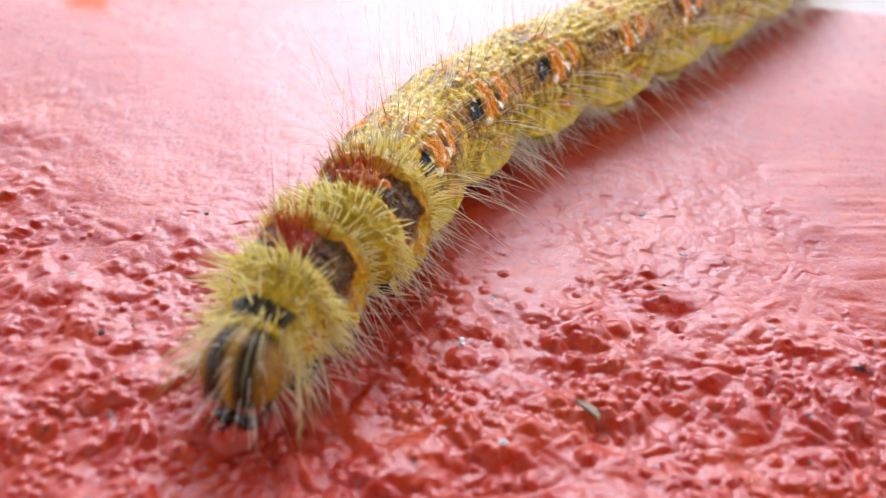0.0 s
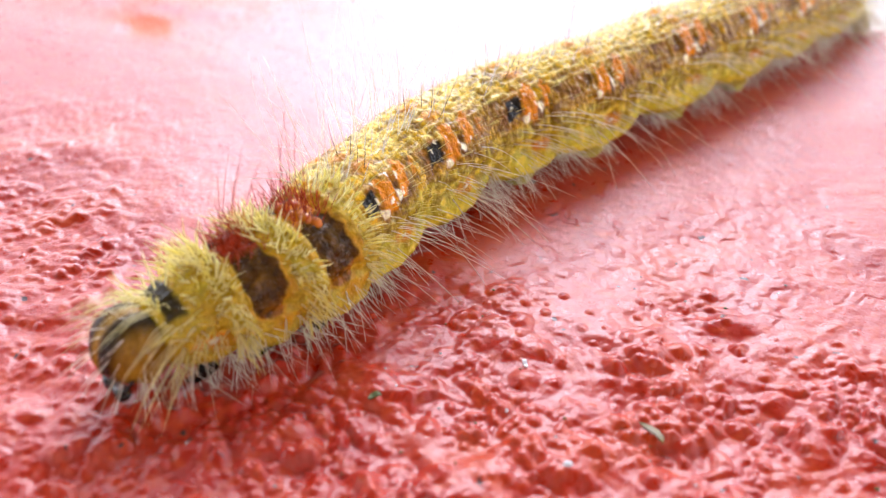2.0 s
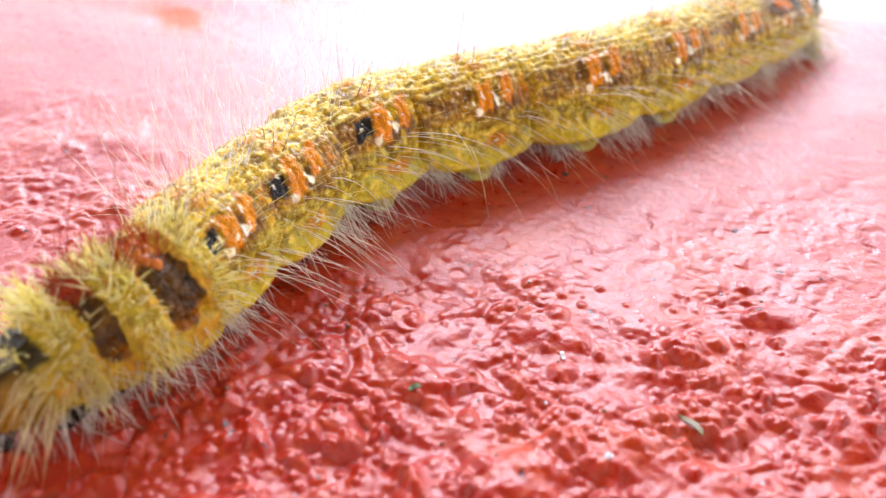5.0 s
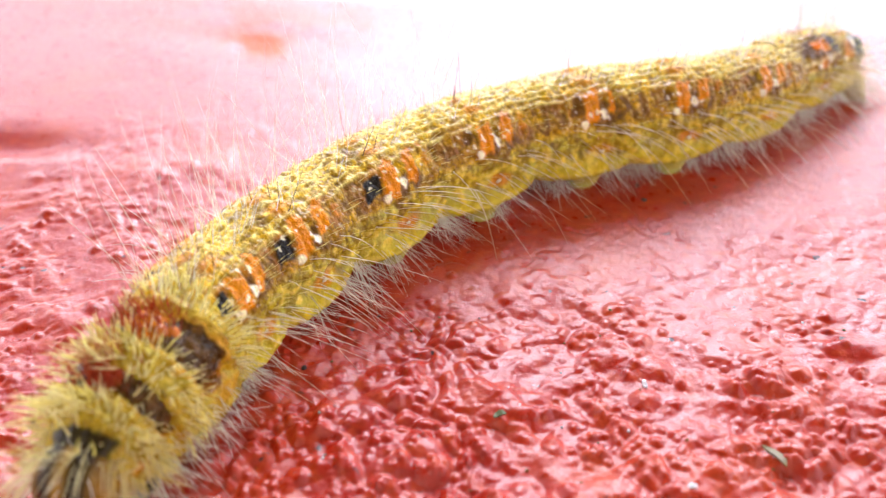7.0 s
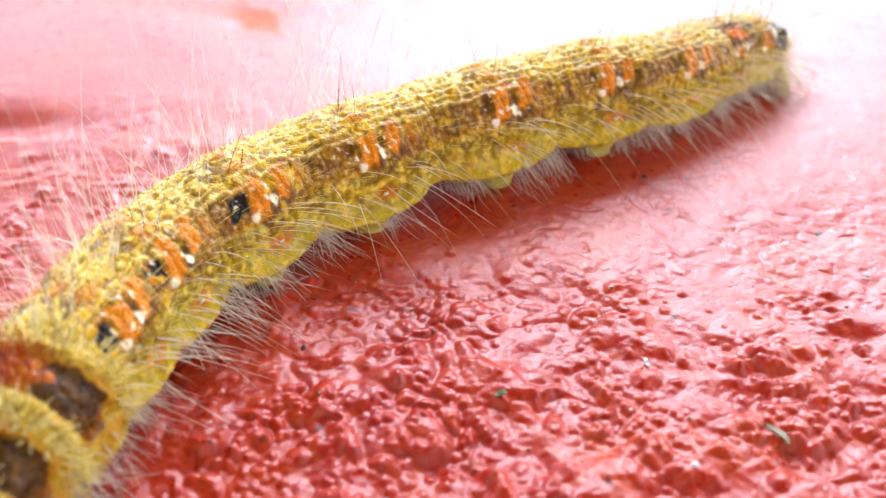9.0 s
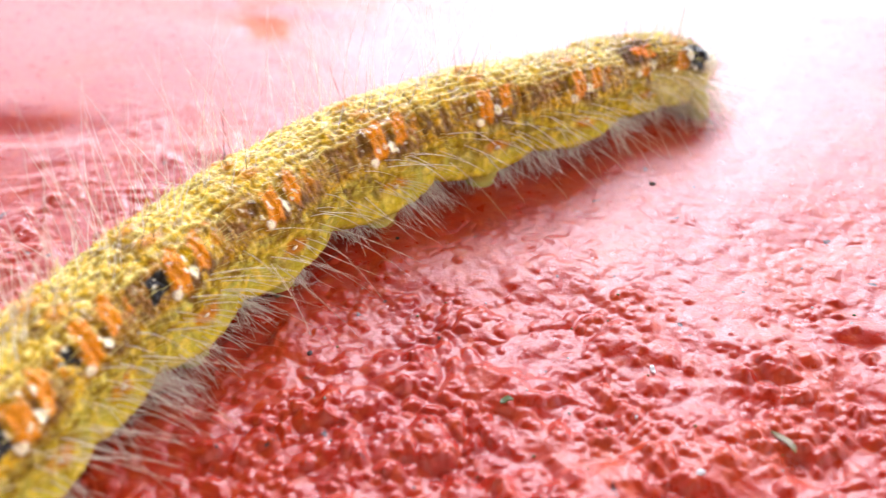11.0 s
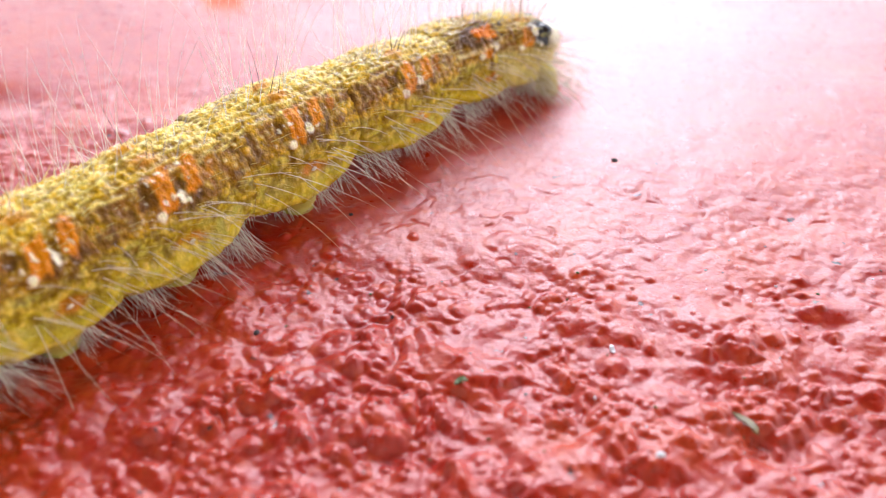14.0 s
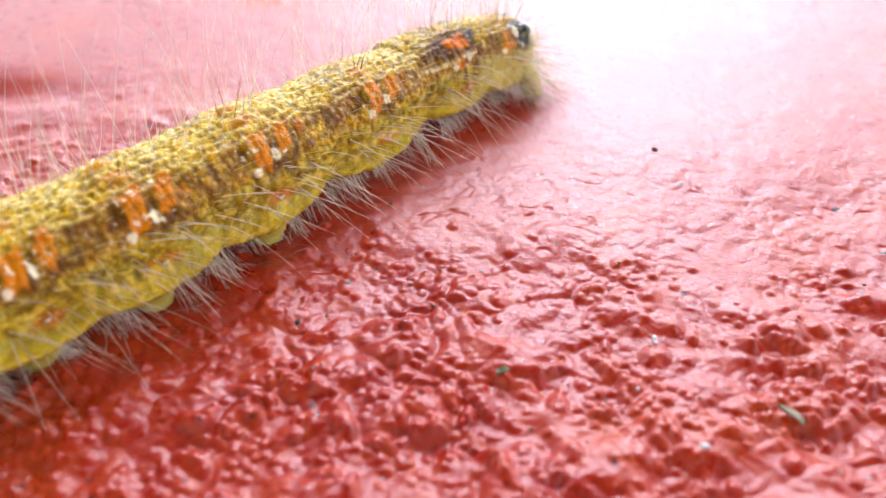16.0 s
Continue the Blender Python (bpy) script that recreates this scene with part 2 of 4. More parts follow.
def ledge_lumps(xs, vs, z, amount, count, seed):
    """Grains of sand under the paint: rounded lumps added to the grid."""
    rs = np.random.RandomState(seed)
    for _ in range(count):
        cx, cy = rs.uniform(-30, 34), rs.uniform(-23, 30)
        i, j = np.searchsorted(xs, cx), np.searchsorted(vs, cy)
        if not (2 < i < len(xs) - 2 and 2 < j < len(vs) - 2):
            continue
        if rs.rand() > (amount[j, i] - 0.16) * (0.35 + 0.65 * (value_noise(np.array(cx), np.array(cy), 3.0, 18) > -0.2)):
            continue
        big = rs.rand() ** 4
        r = 0.13 + 0.17 * rs.rand() + 0.60 * big * rs.rand()
        h = r * rs.uniform(0.15, 0.42)
        i0, i1 = np.searchsorted(xs, (cx - r, cx + r))
        j0, j1 = np.searchsorted(vs, (cy - r, cy + r))
        if i1 <= i0 or j1 <= j0:
            continue
        ux = (xs[i0:i1][None, :] - cx) / r * rs.uniform(0.8, 1.3)
        uy = (vs[j0:j1][:, None] - cy) / r
        d = np.clip(1 - ux ** 2 - uy ** 2, 0, 1)
        z[j0:j1, i0:i1] += h * d * d * (1.5 - 0.5 * d)
    return z


def ledge_grid():
    xs = stretched(np.arange(-22, 26, 0.060), -1500, 1500)
    fine = list(np.arange(-21, 1, 0.055))
    step = 0.055
    while fine[-1] < EDGE - 0.5:
        step = min(step * 1.015, 0.4)
        fine.append(fine[-1] + step)
    fine = np.array(fine)
    fine = fine[fine < EDGE]
    vs = stretched(fine, -330, EDGE)
    vs = vs[vs < EDGE]
    return xs, vs


def painted_ledge(material):
    xs, vs = ledge_grid()
    X, V = np.meshgrid(xs, vs)
    z, amount, primer = ledge_height(X, V)
    z = ledge_lumps(xs, vs, z, amount, 7000, 3)
    lean = smooth01((V - 5) / (EDGE - 5))
    Y = V + lean * (SKEW * np.clip(X, -75, 75) - SKEW * 5)
    rows = [np.stack([X, Y, z], -1)]
    top = rows[0][-1]
    extra = []
    for a in range(15, 91, 15):
        c, s = math.cos(radians(a)), math.sin(radians(a))
        extra.append(np.stack([top[:, 0], top[:, 1] + 2.5 * s, top[:, 2] * c - 2.5 * (1 - c)], -1))
    extra.append(np.stack([top[:, 0], top[:, 1] + 2.5, top[:, 2] * 0 - LEDGE_H], -1))
    front = rows[0][0]
    lead = [np.stack([front[:, 0], front[:, 1] - 4, front[:, 2] * 0 - LEDGE_H], -1), np.stack([front[:, 0], front[:, 1] - 4, front[:, 2] * 0 - 4], -1)]
    P = np.concatenate([np.array(lead), rows[0], np.array(extra)], 0) * MM
    ends = P[:, [0, -1]].copy()
    ends[..., 2] = -LEDGE_H * MM
    P = np.concatenate([ends[:, :1], P, ends[:, 1:]], 1)
    nv, nx = P.shape[:2]
    k = np.arange(nv * nx).reshape(nv, nx)
    F = np.stack([k[:-1, :-1], k[:-1, 1:], k[1:, 1:], k[1:, :-1]], -1).reshape(-1, 4)
    me = bpy.data.meshes.new("painted_ledge")
    me.vertices.add(nv * nx)
    me.vertices.foreach_set("co", P.reshape(-1))
    me.loops.add(F.size)
    me.loops.foreach_set("vertex_index", F.reshape(-1).astype(np.int32))
    me.polygons.add(len(F))
    me.polygons.foreach_set("loop_start", np.arange(0, F.size, 4, dtype=np.int32))
    me.polygons.foreach_set("use_smooth", np.ones(len(F), bool))
    me.update(calc_edges=True)
    bare = np.zeros((nv, nx))
    bare[2:2 + len(vs), 1:-1] = primer
    me.attributes.new("primer", "FLOAT", "POINT").data.foreach_set("value", bare.ravel())
    me.materials.append(material)
    ob = new("painted_ledge", me)
    return tagged(ob, "rough red gloss-painted concrete ledge with sandy lumps", "ledge", kind="structure"), xs, vs, z


def ground(material):
    me = mesh_of("ground", [(-400, -400, -LEDGE_H * MM), (400, -400, -LEDGE_H * MM), (400, 400, -LEDGE_H * MM), (-400, 400, -LEDGE_H * MM)], [(0, 1, 2, 3)], smooth=False)
    me.materials.append(material)
    return tagged(new("ground", me), "pale sunlit concrete ground beyond the ledge", "ground", kind="structure")


def slab(name, low, high, material, label, category):
    """A plain wall, roof or post between two corners, in metres."""
    bm = bmesh.new()
    bmesh.ops.create_cube(bm, size=1.0)
    for v in bm.verts:
        v.co = Vector(tuple(low[i] + (high[i] - low[i]) * (v.co[i] + 0.5) for i in range(3)))
    bmesh.ops.bevel(bm, geom=bm.edges[:], offset=0.006, segments=1, affect="EDGES")
    me = bpy.data.meshes.new(name)
    bm.to_mesh(me)
    bm.free()
    me.materials.append(material)
    return tagged(new(name, me), label, category, kind="structure")


def light_shapers(wall, blocker):
    """Unseen, added: a wall behind the camera bounces fill, a slab overhead blocks sky."""
    slab("bounce_wall", (-3.2, -1.75, -LEDGE_H * MM), (3.2, -1.55, 2.10), wall, "unseen cream wall added behind the camera to bounce fill light", "wall")
    slab("ceiling", (-3.4, -1.75, 2.10), (3.4, BLOCKER_REACH, 2.22), blocker, "unseen dark slab added over the ledge to block the high sky", "ceiling")


# ---- hairs ----
def hair_mesh(name, hairs, seed=0):
    """hairs: (root, way, length, width, droop) in millimetres; each is a tapered, bent three-sided spine."""
    rs = np.random.RandomState(seed)
    verts, faces = [], []
    for root, way, length, width, droop in hairs:
        way = np.array(way, float) / np.linalg.norm(way)
        side = np.cross(way, rs.normal(size=3))
        side /= np.linalg.norm(side)
        up = np.cross(side, way)
        bend = np.array(droop, float) + side * rs.normal() * 0.10
        n0, steps = len(verts), 5 if length > 2 else 3
        for s in range(steps):
            u = s / steps
            c = np.array(root) + way * length * u + bend * length * u * u
            w = width * 0.5 * (1 - 0.75 * u)
            for a in (0, 2.094, 4.189):
                verts.append((c + (side * math.cos(a) + up * math.sin(a)) * w) * MM)
        verts.append((np.array(root) + way * length + bend * length) * MM)
        for s in range(steps - 1):
            for a in range(3):
                p, q = n0 + s * 3 + a, n0 + s * 3 + (a + 1) % 3
                faces.append((p, q, q + 3, p + 3))
        last = n0 + (steps - 1) * 3
        faces += [(last + a, last + (a + 1) % 3, last + 3) for a in range(3)]
    return mesh_of(name, verts, faces)


# ---- caterpillar ----
GOLD, PALE, TAN = (0.72, 0.43, 0.006), (0.86, 0.66, 0.10), (0.36, 0.18, 0.010)
ORANGE, DARK, WHITE, BROWN = (0.74, 0.26, 0.0), (0.012, 0.009, 0.005), (1.0, 0.94, 0.66), (0.14, 0.060, 0.005)
GREEN, BELLY, LEMON = (0.50, 0.50, 0.09), (0.17, 0.12, 0.07), (0.74, 0.64, 0.020)


def blob(x, lat, cx, cl, wx, wl, hard=2.0):
    return np.clip(np.exp(-(np.abs((x - cx) / wx) ** 2 + np.abs((lat - cl) / wl) ** 2) * hard) * 2.2, 0, 1)


def over(base, colour, mask):
    return base + (np.array(colour) - base) * mask[..., None]


def body_noise(x, phi, size, seed):
    """Noise on the skin, from its place in space on a tube of the body's girth, so that it closes round the back."""
    c, s = 3.2 * np.cos(np.radians(phi)), 3.2 * np.sin(np.radians(phi))
    a = value_noise(x + seed * 3.7, c + 9, size, 40 + seed) + value_noise(x + seed * 1.7, c - 3, size * 0.73, 141 + seed)
    b = value_noise(x - seed * 2.3, s - 4, size, 90 + seed) + value_noise(x - seed * 0.9, s + 7, size * 0.73, 191 + seed)
    return 0.72 * (a * np.abs(s) + b * np.abs(c)) / 3.2


def sugar(x, phi, i):
    """Small packed skin grains, 0 to about 0.8; the seam lies under the belly."""
    arc = ((phi + 90) % 360) * 0.050
    return np.maximum(domes(x + 7 * i, arc, 0.34, 31), 0.75 * domes(x + 5 * i, arc, 0.21, 32))


def annulets(x, phi, i):
    """Narrow folds across a ring: 1 in the grooves."""
    return smooth01(np.sin(x * 8.2 + 1.5 * body_noise(x, phi, 1.1, i)) * 1.5 - 0.55)


def back_lines(x, lat, n):
    """Thin wavy lines along the back: 1 on a line."""
    out = np.zeros(x.shape)
    for at, wide in ((58, 1.8), (67, 1.4), (78, 2.0), (87, 1.6)):
        out = np.maximum(out, np.exp(-((lat - at + 4.2 * n) / wide) ** 2))
    return out


def abdomen_colours(x, phi, lat, hl, i, has_dark, rear=False):
    n1, n2, n3 = body_noise(x, phi, 0.9, i), body_noise(x, phi, 0.42, i + 20), body_noise(x, phi, 0.2, i + 40)
    slow = body_noise(x, phi, 2.0, i + 60)
    grain, groove = sugar(x, phi, i), annulets(x, phi, i)
    back, side, low = smooth01((lat - 54) / 8), smooth01((66 - lat) / 8) * smooth01((lat - 20) / 10), smooth01((26 - lat) / 12)
    c = np.empty(x.shape + (3,))
    c[:] = GOLD
    c = over(c, (0.86, 0.56, 0.02), back * 0.8)
    # dull tan and mauve-brown saddle on the flank between the marks
    c = over(c, TAN, side * smooth01(n1 * 1.1 + slow + 0.75) * 0.75)
    c = over(c, (0.32, 0.17, 0.05), blob(x, lat, 2.6, 44, 1.1, 15, 1.3) * smooth01(n2 + 0.7) * 0.8)
    # olive and lemon low flank
    c = over(c, (0.52, 0.45, 0.026), low * 0.8)
    c = over(c, GREEN, low * smooth01(n1 * 1.3 + 0.3) * 0.7)
    c = over(c, (0.30, 0.22, 0.020), low * smooth01((n2 + slow - 0.15) * 3) * 0.6)
    c = over(c, (0.90, 0.72, 0.10), low * smooth01((-n2 - 0.28) * 3.5) * 0.7)
    # netting and grains, with brown shade painted into the grooves
    c = over(c, BROWN, groove * smooth01(n1 + 0.5) * (0.12 + 0.28 * side) * smooth01((lat + 22) / 14))
    c = over(c, BROWN, smooth01((n2 - 0.22) * 4) * (0.42 + 0.25 * side) * smooth01((lat + 20) / 30))
    c = over(c, DARK, smooth01((-n3 - 0.36) * 5) * 0.38 * smooth01((lat - 2) / 20))
    # cream painted on grain tops as highlights, brown in the pits as shade
    c = over(c, (0.96, 0.80, 0.24), smooth01((grain - 0.44) * 6) * (0.40 + 0.40 * back))
    c = over(c, BROWN, smooth01((0.18 - grain) * 6) * 0.60 * smooth01((lat + 5) / 20))
    # pale wavy lines along the back with brown between them
    line = back_lines(x, lat, n1)
    c = over(c, BROWN, back * smooth01(0.35 - line) * smooth01(n2 + slow + 0.35) * 0.75)
    c = over(c, (0.95, 0.80, 0.20), line * smooth01(n2 * 1.5 + 0.75) * 0.85)
    c = over(c, BROWN, blob(x, lat, 0.9, 80, 0.9, 9, 1.4) * smooth01(n2 + 0.6) * (0.75 if has_dark else 0.35))
    c = over(c, (0.78, 0.24, 0.004), blob(x, lat, -0.1, 78, 0.55, 7, 1.4) * 0.5)
    # marks of each side, leaning back
    xs = x + (lat - 42) * 0.014
    c = over(c, (0.50, 0.19, 0.008), blob(x, lat, -0.5, 45, 2.3, 21, 1.4) * smooth01((n1 + n2) * 1.4 + 0.15) * 0.75)
    c = over(c, BROWN, blob(x, lat, -0.6, 33, 1.25, 15, 1.5) * smooth01(n2 + 0.9) * 0.85)
    c = over(c, ORANGE, smooth01((0.48 + 0.08 * n3 + 0.06 * n1 - np.abs(xs - 0.12)) * 8) * smooth01((19 + 6 * n2 - np.abs(lat - 43)) / 5))
    c = over(c, ORANGE, smooth01((0.42 + 0.08 * n3 + 0.06 * n1 - np.abs(xs + 1.22)) * 8) * smooth01((17 + 6 * n2 - np.abs(lat - 47)) / 5) * 0.95)
    c = over(c, (0.66, 0.22, 0.004), smooth01((0.26 + 0.2 * n3 - np.abs(xs + 2.25)) * 6) * smooth01((11 + 8 * n2 - np.abs(lat - 48)) / 5) * 0.6)
    if has_dark:
        c = over(c, DARK, smooth01((0.52 + 0.07 * n3 + 0.08 * n1 - np.abs(xs - 1.22)) * 8) * smooth01((12 + 3 * n2 - np.abs(lat - 42)) / 4))
    else:
        c = over(c, BROWN, smooth01((0.36 + 0.25 * n2 - np.abs(xs - 1.05)) * 6) * smooth01((10 + 8 * n2 - np.abs(lat - 46)) / 5) * 0.85)
    c = over(c, WHITE, smooth01((0.27 - np.hypot(x - 0.70, (lat - 27) * 0.050) + 0.06 * n3) * 9))
    c = over(c, WHITE, smooth01((0.25 - np.hypot(x + 0.50, (lat - 34) * 0.036) + 0.06 * n3) * 9))
    c = over(c, WHITE, smooth01((n3 + 0.4 * grain - 0.80) * 9) * blob(x, lat, -0.3, 46, 2.0, 20, 1.2) * 0.8)
    if rear:
        c = over(c, BROWN, blob(x, lat, 0.0, 58, 1.9, 20, 1.3) * 0.95)
        c = over(c, BROWN, blob(x, lat, 1.0, 56, 0.6, 14, 1.4) * smooth01(n2 + 0.8) * 0.9)
        c = over(c, (0.80, 0.22, 0.002), smooth01((0.95 + 0.2 * n2 - np.abs(x + 0.05)) * 5) * smooth01((13 + 8 * n2 - np.abs(lat - 58)) / 5))
        c = over(c, (0.05, 0.022, 0.008), blob(x, lat, -1.5, 54, 0.45, 18, 1.4))
        c = over(c, (0.95, 0.84, 0.44), np.exp(-((lat - 36 - 3 * n1) / 2.6) ** 2) * smooth01(n2 + 1.0) * 0.9)
    # low flank: orange-brown patch round the breathing hole, then the dull belly
    c = over(c, (0.62, 0.20, 0.008), blob(x, lat, -0.3, -8, 0.85, 8) * smooth01(n2 + 0.8) * 0.75)
    c = over(c, LEMON, np.exp(-((lat + 26) / 7) ** 2) * 0.5)
    c = over(c, (0.95, 0.80, 0.16), np.exp(-((lat + 30 + 4 * n1) / 3) ** 2) * smooth01(n2 + 0.6) * 0.6)
    c = over(c, BELLY, smooth01((-40 - lat) / 10))
    # ring ends browned as painted shade in the creases between rings
    c = over(c, BROWN, smooth01((np.abs(x / hl) - 0.80) * 6) * 0.35)
    return c


def thorax_colours(x, phi, lat, hl, i, band, knob):
    n1, n2, n3 = body_noise(x, phi, 0.8, i), body_noise(x, phi, 0.4, i + 20), body_noise(x, phi, 0.2, i + 40)
    c = np.empty(x.shape + (3,))
    c[:] = (0.46, 0.31, 0.016)
    c = over(c, GREEN, smooth01(n1 + 0.5) * 0.3)
    c = over(c, BROWN, smooth01((n2 - 0.3) * 3) * 0.35)
    c = over(c, PALE, smooth01(n3 + 0.3) * 0.4)
    if band:
        wide = band * np.sqrt(np.clip(1 - ((lat - 42) / 52) ** 2, 0.02, 1)) * np.where(lat > 60, 1.0, 1.0)
        wide = np.where(lat > 66, np.maximum(wide, band * 0.8), wide) * (1 + 0.16 * n1)
        body = smooth01((wide + 0.10 * n2 - np.abs(x)) * 7) * smooth01((lat + 10) / 8)
        rim = smooth01((wide + 0.26 + 0.2 * n2 - np.abs(x)) * 4) * smooth01((lat + 18) / 8) * smooth01(n1 + 0.8)
        c = over(c, (0.66, 0.30, 0.006), rim * 0.55)
        c = over(c, (0.095, 0.040, 0.004), body)
        c = over(c, (0.24, 0.105, 0.008), body * smooth01((n2 + n1 - 0.1) * 2.5) * 0.7)
        c = over(c, (0.55, 0.20, 0.008), body * smooth01((18 - lat) / 14) * smooth01(n2 + 0.6) * 0.7)
        c = over(c, DARK, body * smooth01(n1 + 0.5) * smooth01((78 - lat) / 25) * 0.55)
        if knob:
            c = over(c, ORANGE, body * smooth01((lat - 70) / 10) * 0.9)
        else:
            c = over(c, (0.36, 0.035, 0.012), body * smooth01((lat - 68) / 12) * 0.9)
    else:
        c = over(c, DARK, smooth01((0.55 + 0.08 * n2 - np.abs(x - 0.85)) * 4) * smooth01((lat - 40 + 5 * n1) / 10) * 0.95)
        c = over(c, ORANGE, blob(x, lat, 0.1, -6, 0.9, 10) * 0.8)
    c = over(c, (0.62, 0.26, 0.004), blob(x, lat, -0.5, -16, 0.8, 8) * 0.5)
    c = over(c, BELLY, smooth01((-38 - lat) / 12))
    return c


def segment_skin(name, front, rear, hl, i, colour_of, groove=0.0, cap=False, around=288, along=124):
    """A ring of the body, x towards the head. Its ends tuck into the neighbours."""
    s = np.linspace(-1, 1, along)
    phi = np.linspace(0, 360, around, endpoint=False)
    S, PHI = np.meshgrid(s, phi, indexing="ij")
    x = S * hl
    lat = np.degrees(np.arcsin(np.sin(np.radians(PHI))))
    mid = front + (rear - front) * (1 - S) / 2
    if cap:
        prof = np.where(S > 0, 1 - 0.05 * S ** 4, np.sqrt(np.clip(1 - (np.clip(-S, 0, 1)) ** 2.6, 0.0004, 1)))
    else:
        prof = 1 - 0.085 * S ** 2 - 0.12 * smooth01((np.abs(S) - 0.9) / 0.1)
    # narrow folds across each ring, fine ridges along the back, and the swollen, wrinkled lower flank
    n1 = body_noise(x, PHI, 0.9, i)
    prof = prof - 0.017 * annulets(x, PHI, i) * smooth01((lat + 20) / 30) * (1 - 0.5 * smooth01((lat - 56) / 8))
    prof = prof + 0.026 * back_lines(x, lat, n1)
    lobe = np.exp(-((lat + 36) / 17) ** 2) * np.clip(1 - (S * 1.32) ** 2, 0, 1) ** 0.6
    prof = prof + 0.25 * lobe - 0.05 * np.exp(-((lat + 2) / 9) ** 2) * (1 - S ** 2)
    prof = prof + 0.016 * np.sin(x * 4.4 + lat * 0.16 + 2.5 * n1) * np.exp(-((lat + 16) / 20) ** 2)
    wart = blob(x, lat, 0.12, 42, 0.5, 15, 1.2) * 0.030 + blob(x, lat, -1.22, 46, 0.4, 13, 1.2) * 0.025 + blob(x, lat, 0.70, 27, 0.3, 5, 1.5) * 0.03 + blob(x, lat, -0.50, 34, 0.25, 6, 1.5) * 0.025 + blob(x, lat, -0.1, 78, 0.5, 6, 1.4) * 0.035
    prof = prof + wart
    n = 0.020 * body_noise(x, PHI, 0.8, i + 3) + 0.013 * body_noise(x, PHI, 0.38, i + 23) + 0.010 * body_noise(x, PHI, 0.19, i + 43)
    prof = prof + n + 0.024 * sugar(x, PHI, i) * (0.55 + 0.45 * smooth01((lat - 10) / 20))
    if groove:
        prof = prof - 0.07 * smooth01((groove - np.abs(x)) * 4) * smooth01((lat + 10) / 15) + 0.05 * np.exp(-((np.abs(x) - groove - 0.25) / 0.2) ** 2) * smooth01((lat + 25) / 15)
    r = mid * prof
    low = np.where(np.sin(np.radians(PHI)) < 0, 0.86, 0.97)
    P = np.stack([x, r * np.cos(np.radians(PHI)), r * np.sin(np.radians(PHI)) * low], -1)
    C = colour_of(x, PHI, lat, hl, i)
    k = np.arange(along * around).reshape(along, around)
    kr = np.roll(k, -1, 1)
    F = list(np.stack([k[:-1], k[1:], kr[1:], kr[:-1]], -1).reshape(-1, 4))
    F += [tuple(k[0]), tuple(k[-1][::-1])]
    return mesh_of(name, P.reshape(-1, 3) * MM, F, C.reshape(-1, 3)), r


def on_skin(R, x, phi):
    c, s = math.cos(radians(phi)), math.sin(radians(phi))
    return (x, R * c, R * s * (0.97 if s > 0 else 0.86))


def radial(phi, forward=0.0, up=0.0):
    return (forward, math.cos(radians(phi)), math.sin(radians(phi)) + up)


def abdomen_hairs(R, hl, rs, dorsal=34, tufts=15, bristles=130):
    """Long pale hairs of the back, whitish tufts of the low flank, short bristles, and a few dark hairs."""
    tall, low, short, dark = [], [], [], []
    for _ in range(dorsal):
        phi = rs.choice([rs.uniform(62, 150), rs.uniform(72, 118), rs.uniform(105, 160)])
        x = rs.uniform(-0.7, 0.7) * hl
        tall.append((on_skin(R * 0.97, x, phi), radial(phi, rs.uniform(-0.6, 0.35), 0.6), rs.uniform(3.0, 8.0), rs.uniform(0.022, 0.038), (rs.uniform(-0.25, 0.1), rs.uniform(-0.12, 0.12), -0.2 * rs.rand())))
    for _ in range(4):
        phi = rs.choice([rs.normal(78, 5), rs.normal(102, 5)])
        dark.append((on_skin(R * 1.0, rs.normal(-0.1, 0.25), phi), radial(phi, rs.normal(0.0, 0.3), 0.5), rs.uniform(1.2, 3.6), rs.uniform(0.03, 0.045), (rs.uniform(-0.2, 0.1), 0, 0)))
    for side in (1, -1):
        for _ in range(tufts):
            a = rs.choice([rs.uniform(-52, -22), rs.uniform(-78, -45)])
            x0 = rs.choice([rs.normal(0, 0.32), rs.uniform(-0.85, 0.85)]) * hl
            lean, drop = rs.normal(-0.25, 0.3), rs.uniform(-0.75, -0.05)
            for _ in range(rs.randint(8, 15)):
                b = a + rs.normal(0, 4)
                phi = b if side > 0 else 180 - b
                low.append((on_skin(R * 1.0, x0 + rs.normal(0, 0.22), phi), radial(phi, lean + rs.normal(0, 0.22), drop + rs.normal(0, 0.15)), rs.uniform(1.0, 3.3), rs.uniform(0.026, 0.044), (rs.normal(-0.1, 0.1), 0, rs.uniform(-0.25, 0.15))))
    for _ in range(bristles):
        phi = rs.uniform(-25, 205)
        x = rs.uniform(-0.85, 0.85) * hl
        short.append((on_skin(R * 1.0, x, phi), radial(phi, rs.uniform(-1.6, -0.3), 0.1), rs.uniform(0.3, 0.9), rs.uniform(0.026, 0.042), (-0.1, 0, -0.15)))
    for side in (0, 1):
        for _ in range(22):
            phi = rs.uniform(-22, 26) if side == 0 else rs.uniform(154, 202)
            tall.append((on_skin(R * 1.0, rs.normal(0, 0.35) * hl, phi), radial(phi, rs.uniform(-1.0, 0.2), rs.uniform(-0.2, 0.15)), rs.uniform(1.4, 5.0), rs.uniform(0.032, 0.054), (-0.1 * rs.rand(), 0, -0.15 - 0.35 * rs.rand())))
    return tall, low, short, dark


